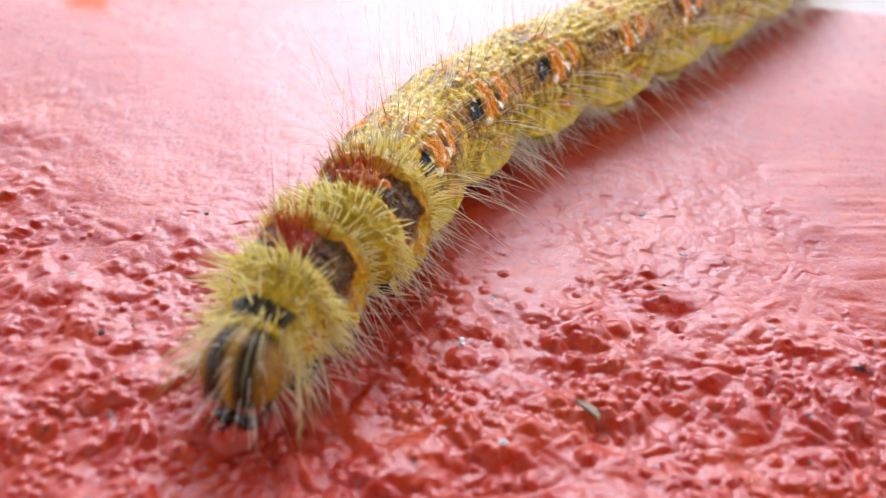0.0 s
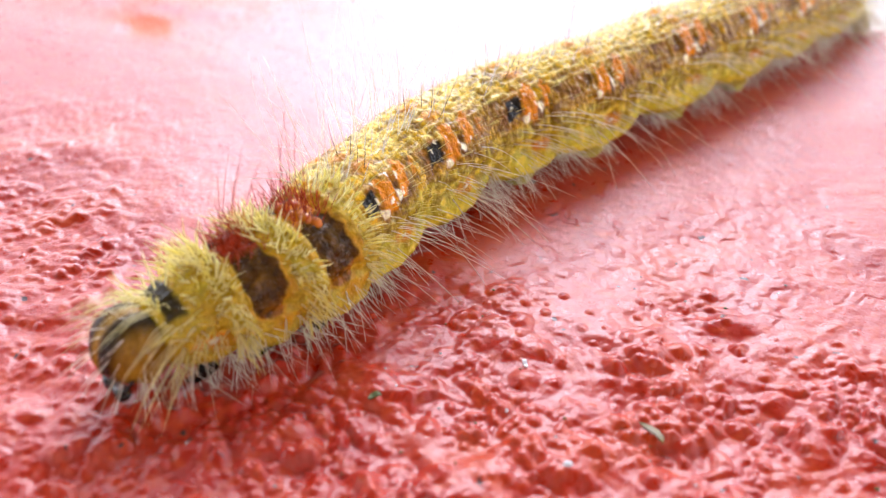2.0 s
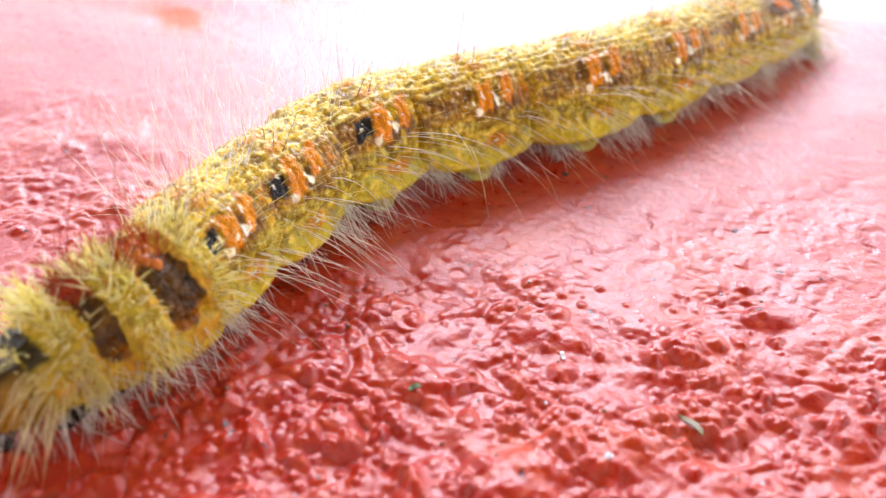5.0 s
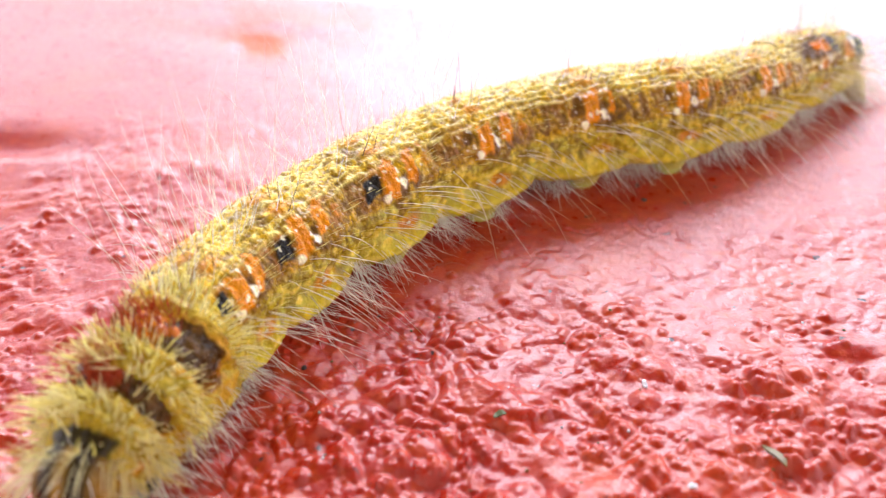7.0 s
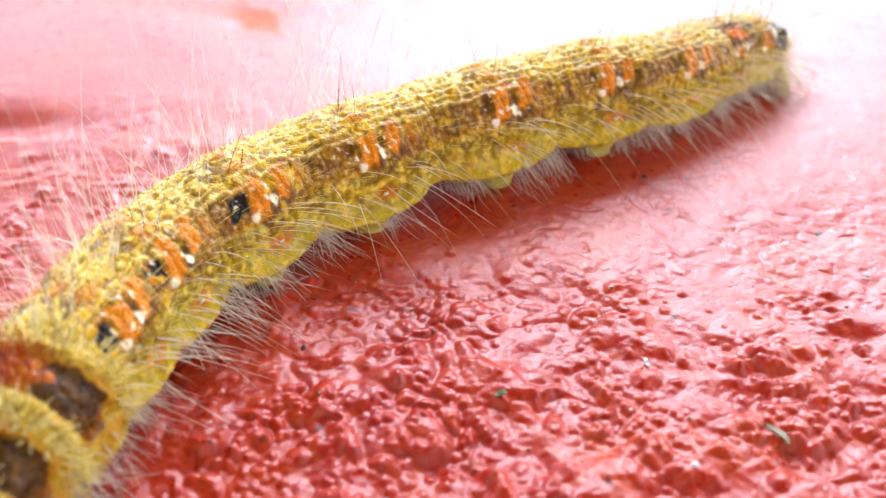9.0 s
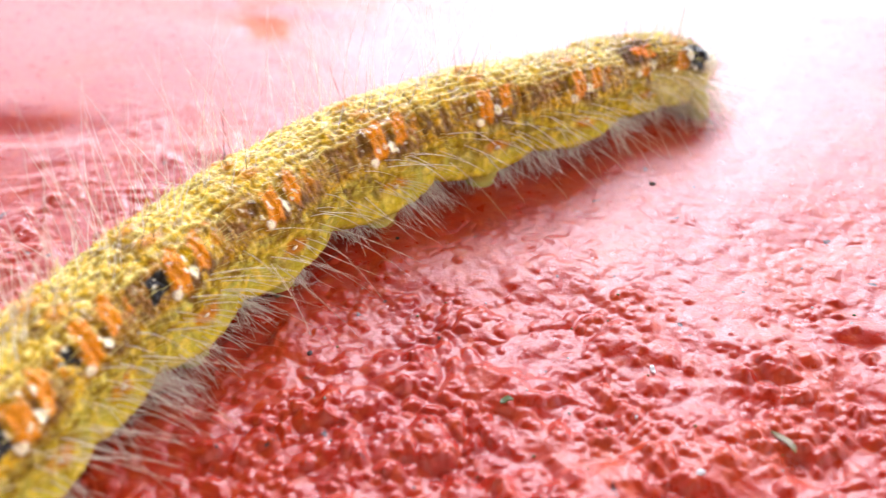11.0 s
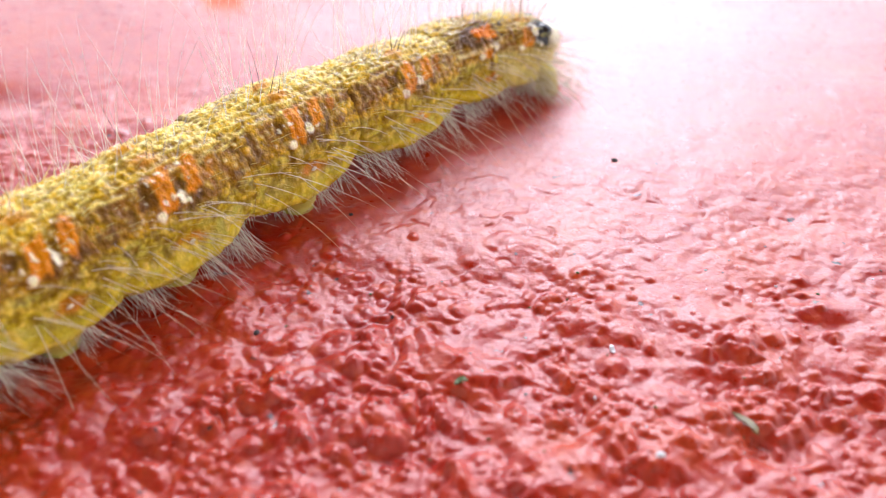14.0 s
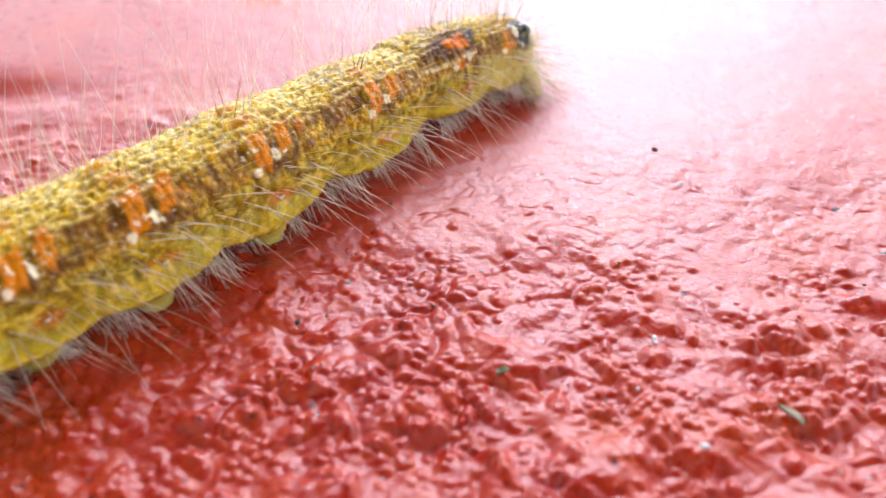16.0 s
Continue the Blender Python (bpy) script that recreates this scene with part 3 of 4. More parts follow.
def thorax_hairs(R, hl, rs, band):
    stiff, cream, low, red = [], [], [], []
    for k in range(380 if band else 230):
        phi = rs.uniform(-30, 210)
        x = rs.choice([-1, 1]) * rs.uniform(band + 0.10, max(hl, band + 0.7)) if band else rs.uniform(-1, 1) * hl
        if not band and 0.1 < x < 1.3 and 34 < phi < 146 and rs.rand() < 0.75:
            continue
        lean = np.sign(x) * abs(rs.normal(0.35, 0.4)) if band else rs.normal(0.42, 0.6)
        length = rs.uniform(0.5, 1.55) * (1.0 + 0.35 * math.sin(radians(max(phi, 0))) ** 4 * (rs.rand() < 0.5))
        (cream if k % 3 else stiff).append((on_skin(R * 0.99, x, phi), radial(phi, lean, 0.1), length * (0.7 if x < 0 and band else 1.0), rs.uniform(0.07, 0.13), (rs.normal(0, 0.12), rs.normal(0, 0.1), -0.08)))
    for side in (1, -1):
        for _ in range(64):
            a = rs.uniform(-62, -12)
            phi = a if side > 0 else 180 - a
            low.append((on_skin(R * 1.0, rs.uniform(-1, 1) * hl, phi), radial(phi, rs.normal(0.15, 0.5), rs.uniform(-0.4, 0.15)), rs.uniform(1.0, 3.0), rs.uniform(0.036, 0.06), (rs.normal(0, 0.1), 0, -0.25 * rs.rand())))
    if not band:
        for _ in range(60):
            phi = rs.uniform(-25, 205)
            cream.append((on_skin(R * 0.9, rs.uniform(0.9, 1.5), phi), radial(phi, rs.uniform(1.2, 2.4), 0.0), rs.uniform(1.4, 3.4), rs.uniform(0.04, 0.07), (0.1, 0, -0.35 - 0.2 * rs.rand())))
    if band:
        for _ in range(95):
            phi = rs.normal(96, 17)
            red.append((on_skin(R * 0.96, rs.uniform(-1, 1) * band, phi), radial(phi, rs.normal(0.1, 0.35), 0.4), rs.uniform(0.5, 1.8), rs.uniform(0.04, 0.065), (0, 0, 0)))
        for _ in range(7):
            phi = rs.normal(96, 16)
            red.append((on_skin(R * 0.96, 0, phi), radial(phi, rs.normal(-0.1, 0.25), 0.6), rs.uniform(2, 5), 0.04, (-0.1, 0, 0)))
    return stiff, cream, low, red


def dome(rx, ry, rz, at, turn=None, rings=5, around=10):
    verts, faces = [], []
    for j in range(rings):
        a = math.pi / 2 * j / rings
        for k in range(around):
            b = 2 * math.pi * k / around
            v = Vector((rx * math.cos(a) * math.cos(b), ry * math.cos(a) * math.sin(b), rz * math.sin(a)))
            verts.append(v)
    verts.append(Vector((0, 0, rz)))
    for j in range(rings - 1):
        for k in range(around):
            p, q = j * around + k, j * around + (k + 1) % around
            faces.append((p, q, q + around, p + around))
    faces += [((rings - 1) * around + k, (rings - 1) * around + (k + 1) % around, rings * around) for k in range(around)]
    faces.append(tuple(range(around - 1, -1, -1)))
    m = Matrix.Translation(at) @ (turn.to_matrix().to_4x4() if turn else Matrix())
    return [tuple((m @ v) * MM) for v in verts], faces


def outward(phi):
    return Vector((0, math.cos(radians(phi)), math.sin(radians(phi)))).to_track_quat("Z", "X")


def leg_tube(name, points, radii, around=12):
    """A stubby limb through points with the given radii, closed at its foot."""
    verts, faces = [], []
    for (px, py, pz), r in zip(points, radii):
        for k in range(around):
            b = 2 * math.pi * k / around
            verts.append(((px + r * math.cos(b)) * MM, (py + r * math.sin(b)) * MM, pz * MM))
    for j in range(len(points) - 1):
        for k in range(around):
            p, q = j * around + k, j * around + (k + 1) % around
            faces.append((p, q, q + around, p + around))
    n = (len(points) - 1) * around
    faces += [tuple(range(around - 1, -1, -1)), tuple(range(n, n + around))]
    return mesh_of(name, verts, faces)


def head_capsule():
    """Round hard head, x forward, with two dark lobes and paler seams."""
    along, around = 40, 72
    th = np.linspace(0.01, math.pi - 0.01, along)
    ph = np.linspace(0, 360, around, endpoint=False)
    TH, PH = np.meshgrid(th, ph, indexing="ij")
    x = np.cos(TH)
    y, z = np.sin(TH) * np.cos(np.radians(PH)), np.sin(TH) * np.sin(np.radians(PH))
    n = value_noise(PH / 20 + 3, TH * 3, 0.5, 71)
    seam = np.exp(-(y / 0.10) ** 2) * smooth01(z * 3 + 0.9)
    r = 1 + 0.02 * n - 0.05 * seam
    r = r - 0.12 * np.exp(-((z + 0.75) / 0.3) ** 2) * smooth01(x * 2)
    P = np.stack([x * r * 1.45, y * r * 1.6, z * r * 1.7], -1)
    c = np.empty(x.shape + (3,))
    c[:] = (0.32, 0.17, 0.018)
    lobes = np.exp(-((np.abs(y) - 0.36) / 0.27) ** 4) * smooth01((z + 0.65) * 3)
    c = over(c, DARK, lobes * 0.97)
    c = over(c, (0.45, 0.27, 0.04), seam * 0.8)
    c = over(c, BROWN, smooth01((n - 0.0) * 3) * 0.5 * (1 - lobes))
    c = over(c, (0.45, 0.28, 0.04), np.exp(-((z + 0.6) / 0.2) ** 2) * 0.5)
    k = np.arange(along * around).reshape(along, around)
    kr = np.roll(k, -1, 1)
    F = list(np.stack([k[:-1], kr[:-1], kr[1:], k[1:]], -1).reshape(-1, 4)) + [tuple(k[0][::-1]), tuple(k[-1])]
    return mesh_of("head", P.reshape(-1, 3) * MM, F, c.reshape(-1, 3))


def joined(name, lumps):
    verts, faces = [], []
    for v, f in lumps:
        n = len(verts)
        verts += v
        faces += [tuple(i + n for i in q) for q in f]
    return mesh_of(name, verts, faces)


def caterpillar(mats):
    rs = np.random.RandomState(8)
    root = tagged(new("caterpillar"), "hairy golden-yellow caterpillar with orange spots crawling on red paint", "caterpillar")
    root.empty_display_size = 0.005
    skin, hair, gold_hair, red_hair = mats["skin"], mats["white_hair"], mats["gold_hair"], mats["red_hair"]
    rings = {}
    # head with eyes, jaws and hair
    head = part("head", head_capsule(), mats["head"], root, "dark brown and black striped hairy head")
    for side in (1, -1):
        part("eye", joined("eye", [dome(0.13, 0.13, 0.1, (0.78 + 0.13 * k, side * (1.24 - 0.08 * k), -0.58 - 0.18 * k), Vector((0.6, side, -0.2)).to_track_quat("Z", "X")) for k in range(3)]), mats["eye"], head, "shiny black simple eyes")
        part("jaw", joined("jaw", [dome(0.35, 0.45, 0.5, (0.95, side * 0.42, -1.45), Vector((0.5, 0, -1)).to_track_quat("Z", "X"))]), mats["eye"], head, "short dark jaw")
    hairs = []
    for _ in range(60):
        d = rs.normal(size=3)
        d[0] = abs(d[0]) * 0.8 - 0.25
        d /= np.linalg.norm(d)
        hairs.append((d * np.array((1.4, 1.55, 1.65)), d + np.array((0.3, 0, -0.25)), rs.uniform(0.6, 1.9), rs.uniform(0.03, 0.05), (0.1, 0, -0.3)))
    part("hair_tuft", hair_mesh("head_hair", hairs, 5), gold_hair, head, "pale straw-coloured head hair")
    rings["H"] = head
    spec = [("T1", 1.6, 2.1, 1.7), ("T2", 2.25, 2.5, 1.9), ("T3", 2.5, 2.7, 2.4)]
    for i, (key, front, rear, hl) in enumerate(spec):
        band = 0.0 if key == "T1" else 0.95
        me, _ = segment_skin("thorax_segment", front, rear, hl, i, lambda x, p, l, h, n, b=band, k=key: thorax_colours(x, p, l, h, n, b, k == "T3"), groove=band)
        seg = part("thorax_segment", me, skin, root, "lemon-yellow thorax ring with a dark brown glossy band" if band else "lemon-yellow first thorax ring with a black collar patch")
        R = (front + rear) / 2
        stiff, cream, low, red = thorax_hairs(R, hl, rs, band)
        part("bristles", hair_mesh("bristles", stiff, i), mats["lemon_hair"], seg, "short stiff lemon-yellow bristles")
        part("bristles", hair_mesh("bristles", cream, i + 10), mats["cream_hair"], seg, "stiff cream-coloured bristles")
        part("side_fringe", hair_mesh("side_fringe", low, i + 20), hair, seg, "pale whitish side hairs")
        if red:
            part("red_tuft", hair_mesh("red_tuft", red, i + 40), red_hair, seg, "tuft of dark red bristles")
        for side in (1, -1):
            phi = 2 if side > 0 else 178
            if key == "T1":
                part("spiracle", joined("spiracle", [dome(0.16, 0.24, 0.08, on_skin(R * 1.0, 0.0, -6 if side > 0 else 186), outward(phi))]), mats["white_spot"], seg, "pale oval breathing hole")
            part("leg", leg_tube("leg", [(0.2, side * 1.2, -R * 0.55), (0.4, side * 1.6, -R * 0.8), (0.9, side * 1.4, -R * 1.02), (1.2, side * 1.1, -R * 1.12)], (0.5, 0.42, 0.3, 0.12)), mats["head"], seg, "short hooked brown leg")
        if key == "T3":
            lumps = [dome(w, w * 0.9, w * 0.7, on_skin(R * 0.93, dx, 90 + da), outward(90 + da)) for dx, da, w in ((0.2, 16, 0.36), (-0.25, 9, 0.30), (0.1, -14, 0.34), (-0.3, -5, 0.28), (0.3, 2, 0.26), (-0.1, -24, 0.30), (0.0, 27, 0.28))]
            for lump in lumps:
                part("wart", joined("wart", [lump]), mats["wart"], seg, "shiny orange wart")
        rings[key] = seg
    spec = [("A1", 2.72, 2.80, 3.2), ("A2", 2.80, 2.86, 3.6), ("A3", 2.86, 2.90, 4.0), ("A4", 2.90, 2.90, 4.2), ("A5", 2.90, 2.86, 4.4), ("A6", 2.86, 2.72, 4.2), ("A7", 2.70, 2.45, 4.0), ("A8", 2.44, 2.16, 3.4)]
    for i, (key, front, rear, hl) in enumerate(spec):
        me, _ = segment_skin("abdomen_segment", front, rear, hl, i + 5, lambda x, p, l, h, n, k=key: abdomen_colours(x, p, l, h, n, k in ("A1", "A2", "A3"), k == "A8"))
        seg = part("abdomen_segment", me, skin, root, "golden warty body ring with orange, black and white marks" if i < 3 else "golden warty body ring with orange and white marks")
        R = (front + rear) / 2
        tall, low, short, dark = abdomen_hairs(R, hl, rs)
        part("long_hairs", hair_mesh("long_hairs", tall, i + 60), gold_hair, seg, "sparse long pale golden hairs")
        part("side_fringe", hair_mesh("side_fringe", low, i + 80), hair, seg, "greyish-white fringe of side hairs")
        part("bristles", hair_mesh("bristles", short, i + 100), mats["lemon_hair"], seg, "fine short yellow bristles")
        part("dark_hairs", hair_mesh("dark_hairs", dark, i + 120), mats["dark_hair"], seg, "few thin dark hairs on a dorsal wart")
        for side in (1, -1):
            phi = -9 if side > 0 else 189
            part("spiracle", joined("spiracle", [dome(0.11, 0.17, 0.07, on_skin(R * 1.0, -0.3, phi), outward(phi))]), mats["white_spot"], seg, "pale oval breathing hole")
            if key in ("A3", "A4", "A5", "A6"):
                part("proleg", leg_tube("proleg", [(0, side * 1.5, -R * 0.5), (0, side * 1.75, -R * 0.8), (0.05, side * 1.7, -R * 1.0), (0.05, side * 1.75, -R * 0.98), (0.05, side * 1.75, -R * 1.02)], (1.15, 0.95, 0.72, 0.85, 0.7)), mats["proleg"], seg, "stubby pale green proleg")
        rings[key] = seg
    me, _ = segment_skin("tail_segment", 2.12, 1.85, 2.5, 19, lambda x, p, l, h, n: over(over(abdomen_colours(x, p, l, h, n, False), (0.72, 0.68, 0.24), smooth01((34 - l) / 20) * 0.8), DARK, blob(x, l, -1.25, 52, 0.95, 26, 1.0)), cap=True)
    seg = part("tail_segment", me, skin, root, "pale yellow rounded tail end with black and white spots")
    tall, low, short, dark = abdomen_hairs(1.95, 2.0, rs, 40, 9, 90)
    for _ in range(170):
        d = np.array((-1.0, rs.normal(0, 0.8), rs.normal(0.0, 0.5)))
        low.append((np.array((-1.6, d[1] * 0.9, d[2] * 1.2 - 0.3)), d, rs.uniform(1.2, 3.5), 0.045, (0, 0, -0.2)))
    part("long_hairs", hair_mesh("long_hairs", tall, 160), gold_hair, seg, "sparse long pale golden hairs")
    part("side_fringe", hair_mesh("side_fringe", low, 161), hair, seg, "greyish-white fringe of tail hairs")
    part("bristles", hair_mesh("bristles", short, 162), mats["lemon_hair"], seg, "fine short yellow bristles")
    for _ in range(26):
        dark.append((np.array((-2.3, rs.normal(0, 0.25), 0.35 + rs.normal(0, 0.12))), np.array((-1.0, rs.normal(0, 0.25), rs.normal(0.12, 0.16))), rs.uniform(0.7, 1.7), rs.uniform(0.04, 0.07), (0, 0, -0.1)))
    part("tail_tuft", hair_mesh("tail_tuft", dark, 163), mats["dark_hair"], seg, "short dark tuft at the tail tip")
    part("anal_plate", joined("anal_plate", [dome(1.05, 1.15, 1.35, (-1.65, 0, 0.30), Vector((-1.0, 0, 0.10)).to_track_quat("Z", "X"), 8, 18)]), mats["white_spot"], seg, "cream-coloured waxy plate over the tail tip")
    for side in (1, -1):
        part("black_spot", joined("black_spot", [dome(0.42, 0.50, 0.22, on_skin(1.72, -1.25, 90 - side * 34), outward(90 - side * 34), 6, 14)]), mats["eye"], seg, "glossy black spot beside cream spots")
    for side in (1, -1):
        part("proleg", leg_tube("proleg", [(-0.8, side * 0.8, -0.3), (-1.2, side * 1.4, -0.9), (-1.4, side * 1.7, -1.5), (-1.5, side * 1.85, -1.95), (-1.5, side * 1.9, -2.15)], (1.05, 0.90, 0.70, 0.70, 0.45), 16), mats["proleg"], seg, "stubby pale yellow-green clasper")
        tuft = []
        for _ in range(110):
            u, a = rs.rand(), rs.uniform(0, 2 * math.pi)
            root_at = np.array((-1.2 - 0.7 * u + 0.85 * math.cos(a), side * (1.2 + 1.0 * u) + 0.85 * math.sin(a), -0.6 - 1.3 * u))
            tuft.append((root_at, np.array((-0.7 + 0.8 * math.cos(a), side * 0.8 + 0.6 * math.sin(a), rs.uniform(-0.7, 0.2))), rs.uniform(0.7, 2.2), rs.uniform(0.03, 0.05), (0, 0, -0.15)))
        part("clasper_hair", hair_mesh("clasper_hair", tuft, 170 + side), hair, seg, "pale hairs round the clasper")
    for side in (1, -1):
        for dx, phi, w in ((-0.35, 56, 0.50), (-1.6, 32, 0.36), (-0.6, 30, 0.26)):
            phi = phi if side > 0 else 180 - phi
            part("spot", joined("spot", [dome(w, w * 0.8, 0.14, on_skin(1.90 * (1 - 0.1 * abs(dx) ** 2 / 2), dx, phi), outward(phi))]), mats["white_spot"], seg, "raised cream spot")
    rings["A9"] = seg
    return root, rings


# ---- scraps and grit on the paint ----
def grit(material, size, seed, flat=0.6):
    """An angular crumb of stone or paint."""
    rs = np.random.RandomState(seed)
    bm = bmesh.new()
    bmesh.ops.create_icosphere(bm, subdivisions=1, radius=1.0)
    for v in bm.verts:
        v.co = Vector((v.co.x * size[0], v.co.y * size[1], v.co.z * size[2] * flat)) * float(rs.uniform(0.75, 1.2)) * MM
    me = bpy.data.meshes.new("grit")
    bm.to_mesh(me)
    bm.free()
    me.materials.append(material)
    return me


def sliver(material, length, width, bend):
    """A dry curled scrap of leaf: a thin, bent, tapered strip with thickness."""
    verts, faces = [], []
    for k in range(9):
        u = k / 8 - 0.5
        w = width * (1 - (2 * u) ** 4) * 0.5 + 0.015
        c = Vector((u * length, bend * (0.25 - u * u) * length, 0.10 + 0.25 * width * math.sin(u * 5)))
        for dy, dz in ((-w, -0.03), (w, -0.03), (w, 0.03), (-w, 0.03)):
            verts.append((c + Vector((0, dy, dz))) * MM)
        if k:
            a, b = 4 * (k - 1), 4 * k
            faces += [(a + q, a + (q + 1) % 4, b + (q + 1) % 4, b + q) for q in range(4)]
    faces += [(3, 2, 1, 0), (32, 33, 34, 35)]
    me = mesh_of("sliver", verts, faces, smooth=False)
    me.materials.append(material)
    return me


def surface_z(x, y):
    """Height of the finished paint at a place, in millimetres."""
    i = min(max(np.searchsorted(LEDGE_X, x), 1), len(LEDGE_X) - 2)
    j = min(max(np.searchsorted(LEDGE_V, y), 1), len(LEDGE_V) - 2)
    return float(LEDGE_Z[j - 1:j + 1, i - 1:i + 1].max())


def lay(name, me, x, y, turn, label, category, group=""):
    ob = new(name, me)
    ob.matrix_world = pose(x * MM, y * MM, surface_z(x, y) * MM, 0, 0, turn)
    return tagged(ob, label, category, group)


LEDGE, LEDGE_X, LEDGE_V, LEDGE_Z = painted_ledge(MATS["paint"])
ground(MATS["concrete"])
light_shapers(MATS["bounce_cream"], MATS["sky_blocker"])

lay("grit", grit(MATS["white_bit"], (0.24, 0.17, 0.16), 1), 9.32, -15.58, 20, "tiny bright white crumb of grit on the paint", "grit", "crumbs on the paint")
lay("grit", grit(MATS["white_bit"], (0.11, 0.09, 0.12), 2), 7.47, -12.36, 70, "tiny bright white crumb of grit on the paint", "grit", "crumbs on the paint")
lay("grass_scrap", sliver(MATS["straw_bit"], 1.35, 0.26, 0.5), 12.93, -13.77, -62, "curled dry yellow-green scrap of grass", "scrap")
lay("leaf_scrap", sliver(MATS["green_bit"], 0.55, 0.24, 0.8), 2.30, -11.84, 10, "small dark green scrap of leaf", "scrap")
lay("flake", sliver(MATS["white_bit"], 0.42, 0.16, 0.3), 8.57, -9.67, 100, "thin pale flake lying on the paint", "flake")
lay("grit", grit(MATS["straw_bit"], (0.10, 0.09, 0.11), 3), 9.67, -13.03, 40, "tiny straw-coloured crumb on the paint", "grit", "crumbs on the paint")
for _x, _y, _s in ((-2.56, -0.54, 0.13), (10.82, 4.40, 0.20), (-5.99, -8.84, 0.16)):
    lay("grit", grit(MATS["dark_bit"], (_s, _s, _s), int(100 * _s)), _x, _y, 0, "small dark crumb of dirt on the paint", "grit", "crumbs on the paint")
_rs = np.random.RandomState(21)
for _k in range(46):
    _x, _y = _rs.uniform(-6, 22), _rs.uniform(-19, -2)
    _s = _rs.uniform(0.05, 0.10)
    _kind = ("white_bit", "grey_bit", "green_bit", "straw_bit")[_rs.choice(4, p=(0.3, 0.35, 0.2, 0.15))]
    _what = {"white_bit": "tiny pale crumb of grit on the paint", "grey_bit": "tiny grey crumb of grit on the paint", "green_bit": "tiny green crumb of leaf on the paint", "straw_bit": "tiny straw-coloured crumb on the paint"}[_kind]
    lay("grit", grit(MATS[_kind], (_s, _s * 0.8, _s), 100 + _k), round(_x, 2), round(_y, 2), _rs.uniform(0, 360), _what, "grit", "crumbs on the paint")


CATERPILLAR, RINGS = caterpillar(MATS)


# ---- crawling ----
def crawl(key, rows):
    """rows: seconds, then millimetres and degrees of a body ring; kept relative to the place of the animal's middle."""
    out = []
    for t, x, y, z, rise, turn in rows:
        mx, my = MIDDLE[t]
        out.append((t, pose((x - mx) * MM, (y - my) * MM, z * MM, 0, rise, turn)))
    walk(RINGS[key], out)


MIDDLE = {}


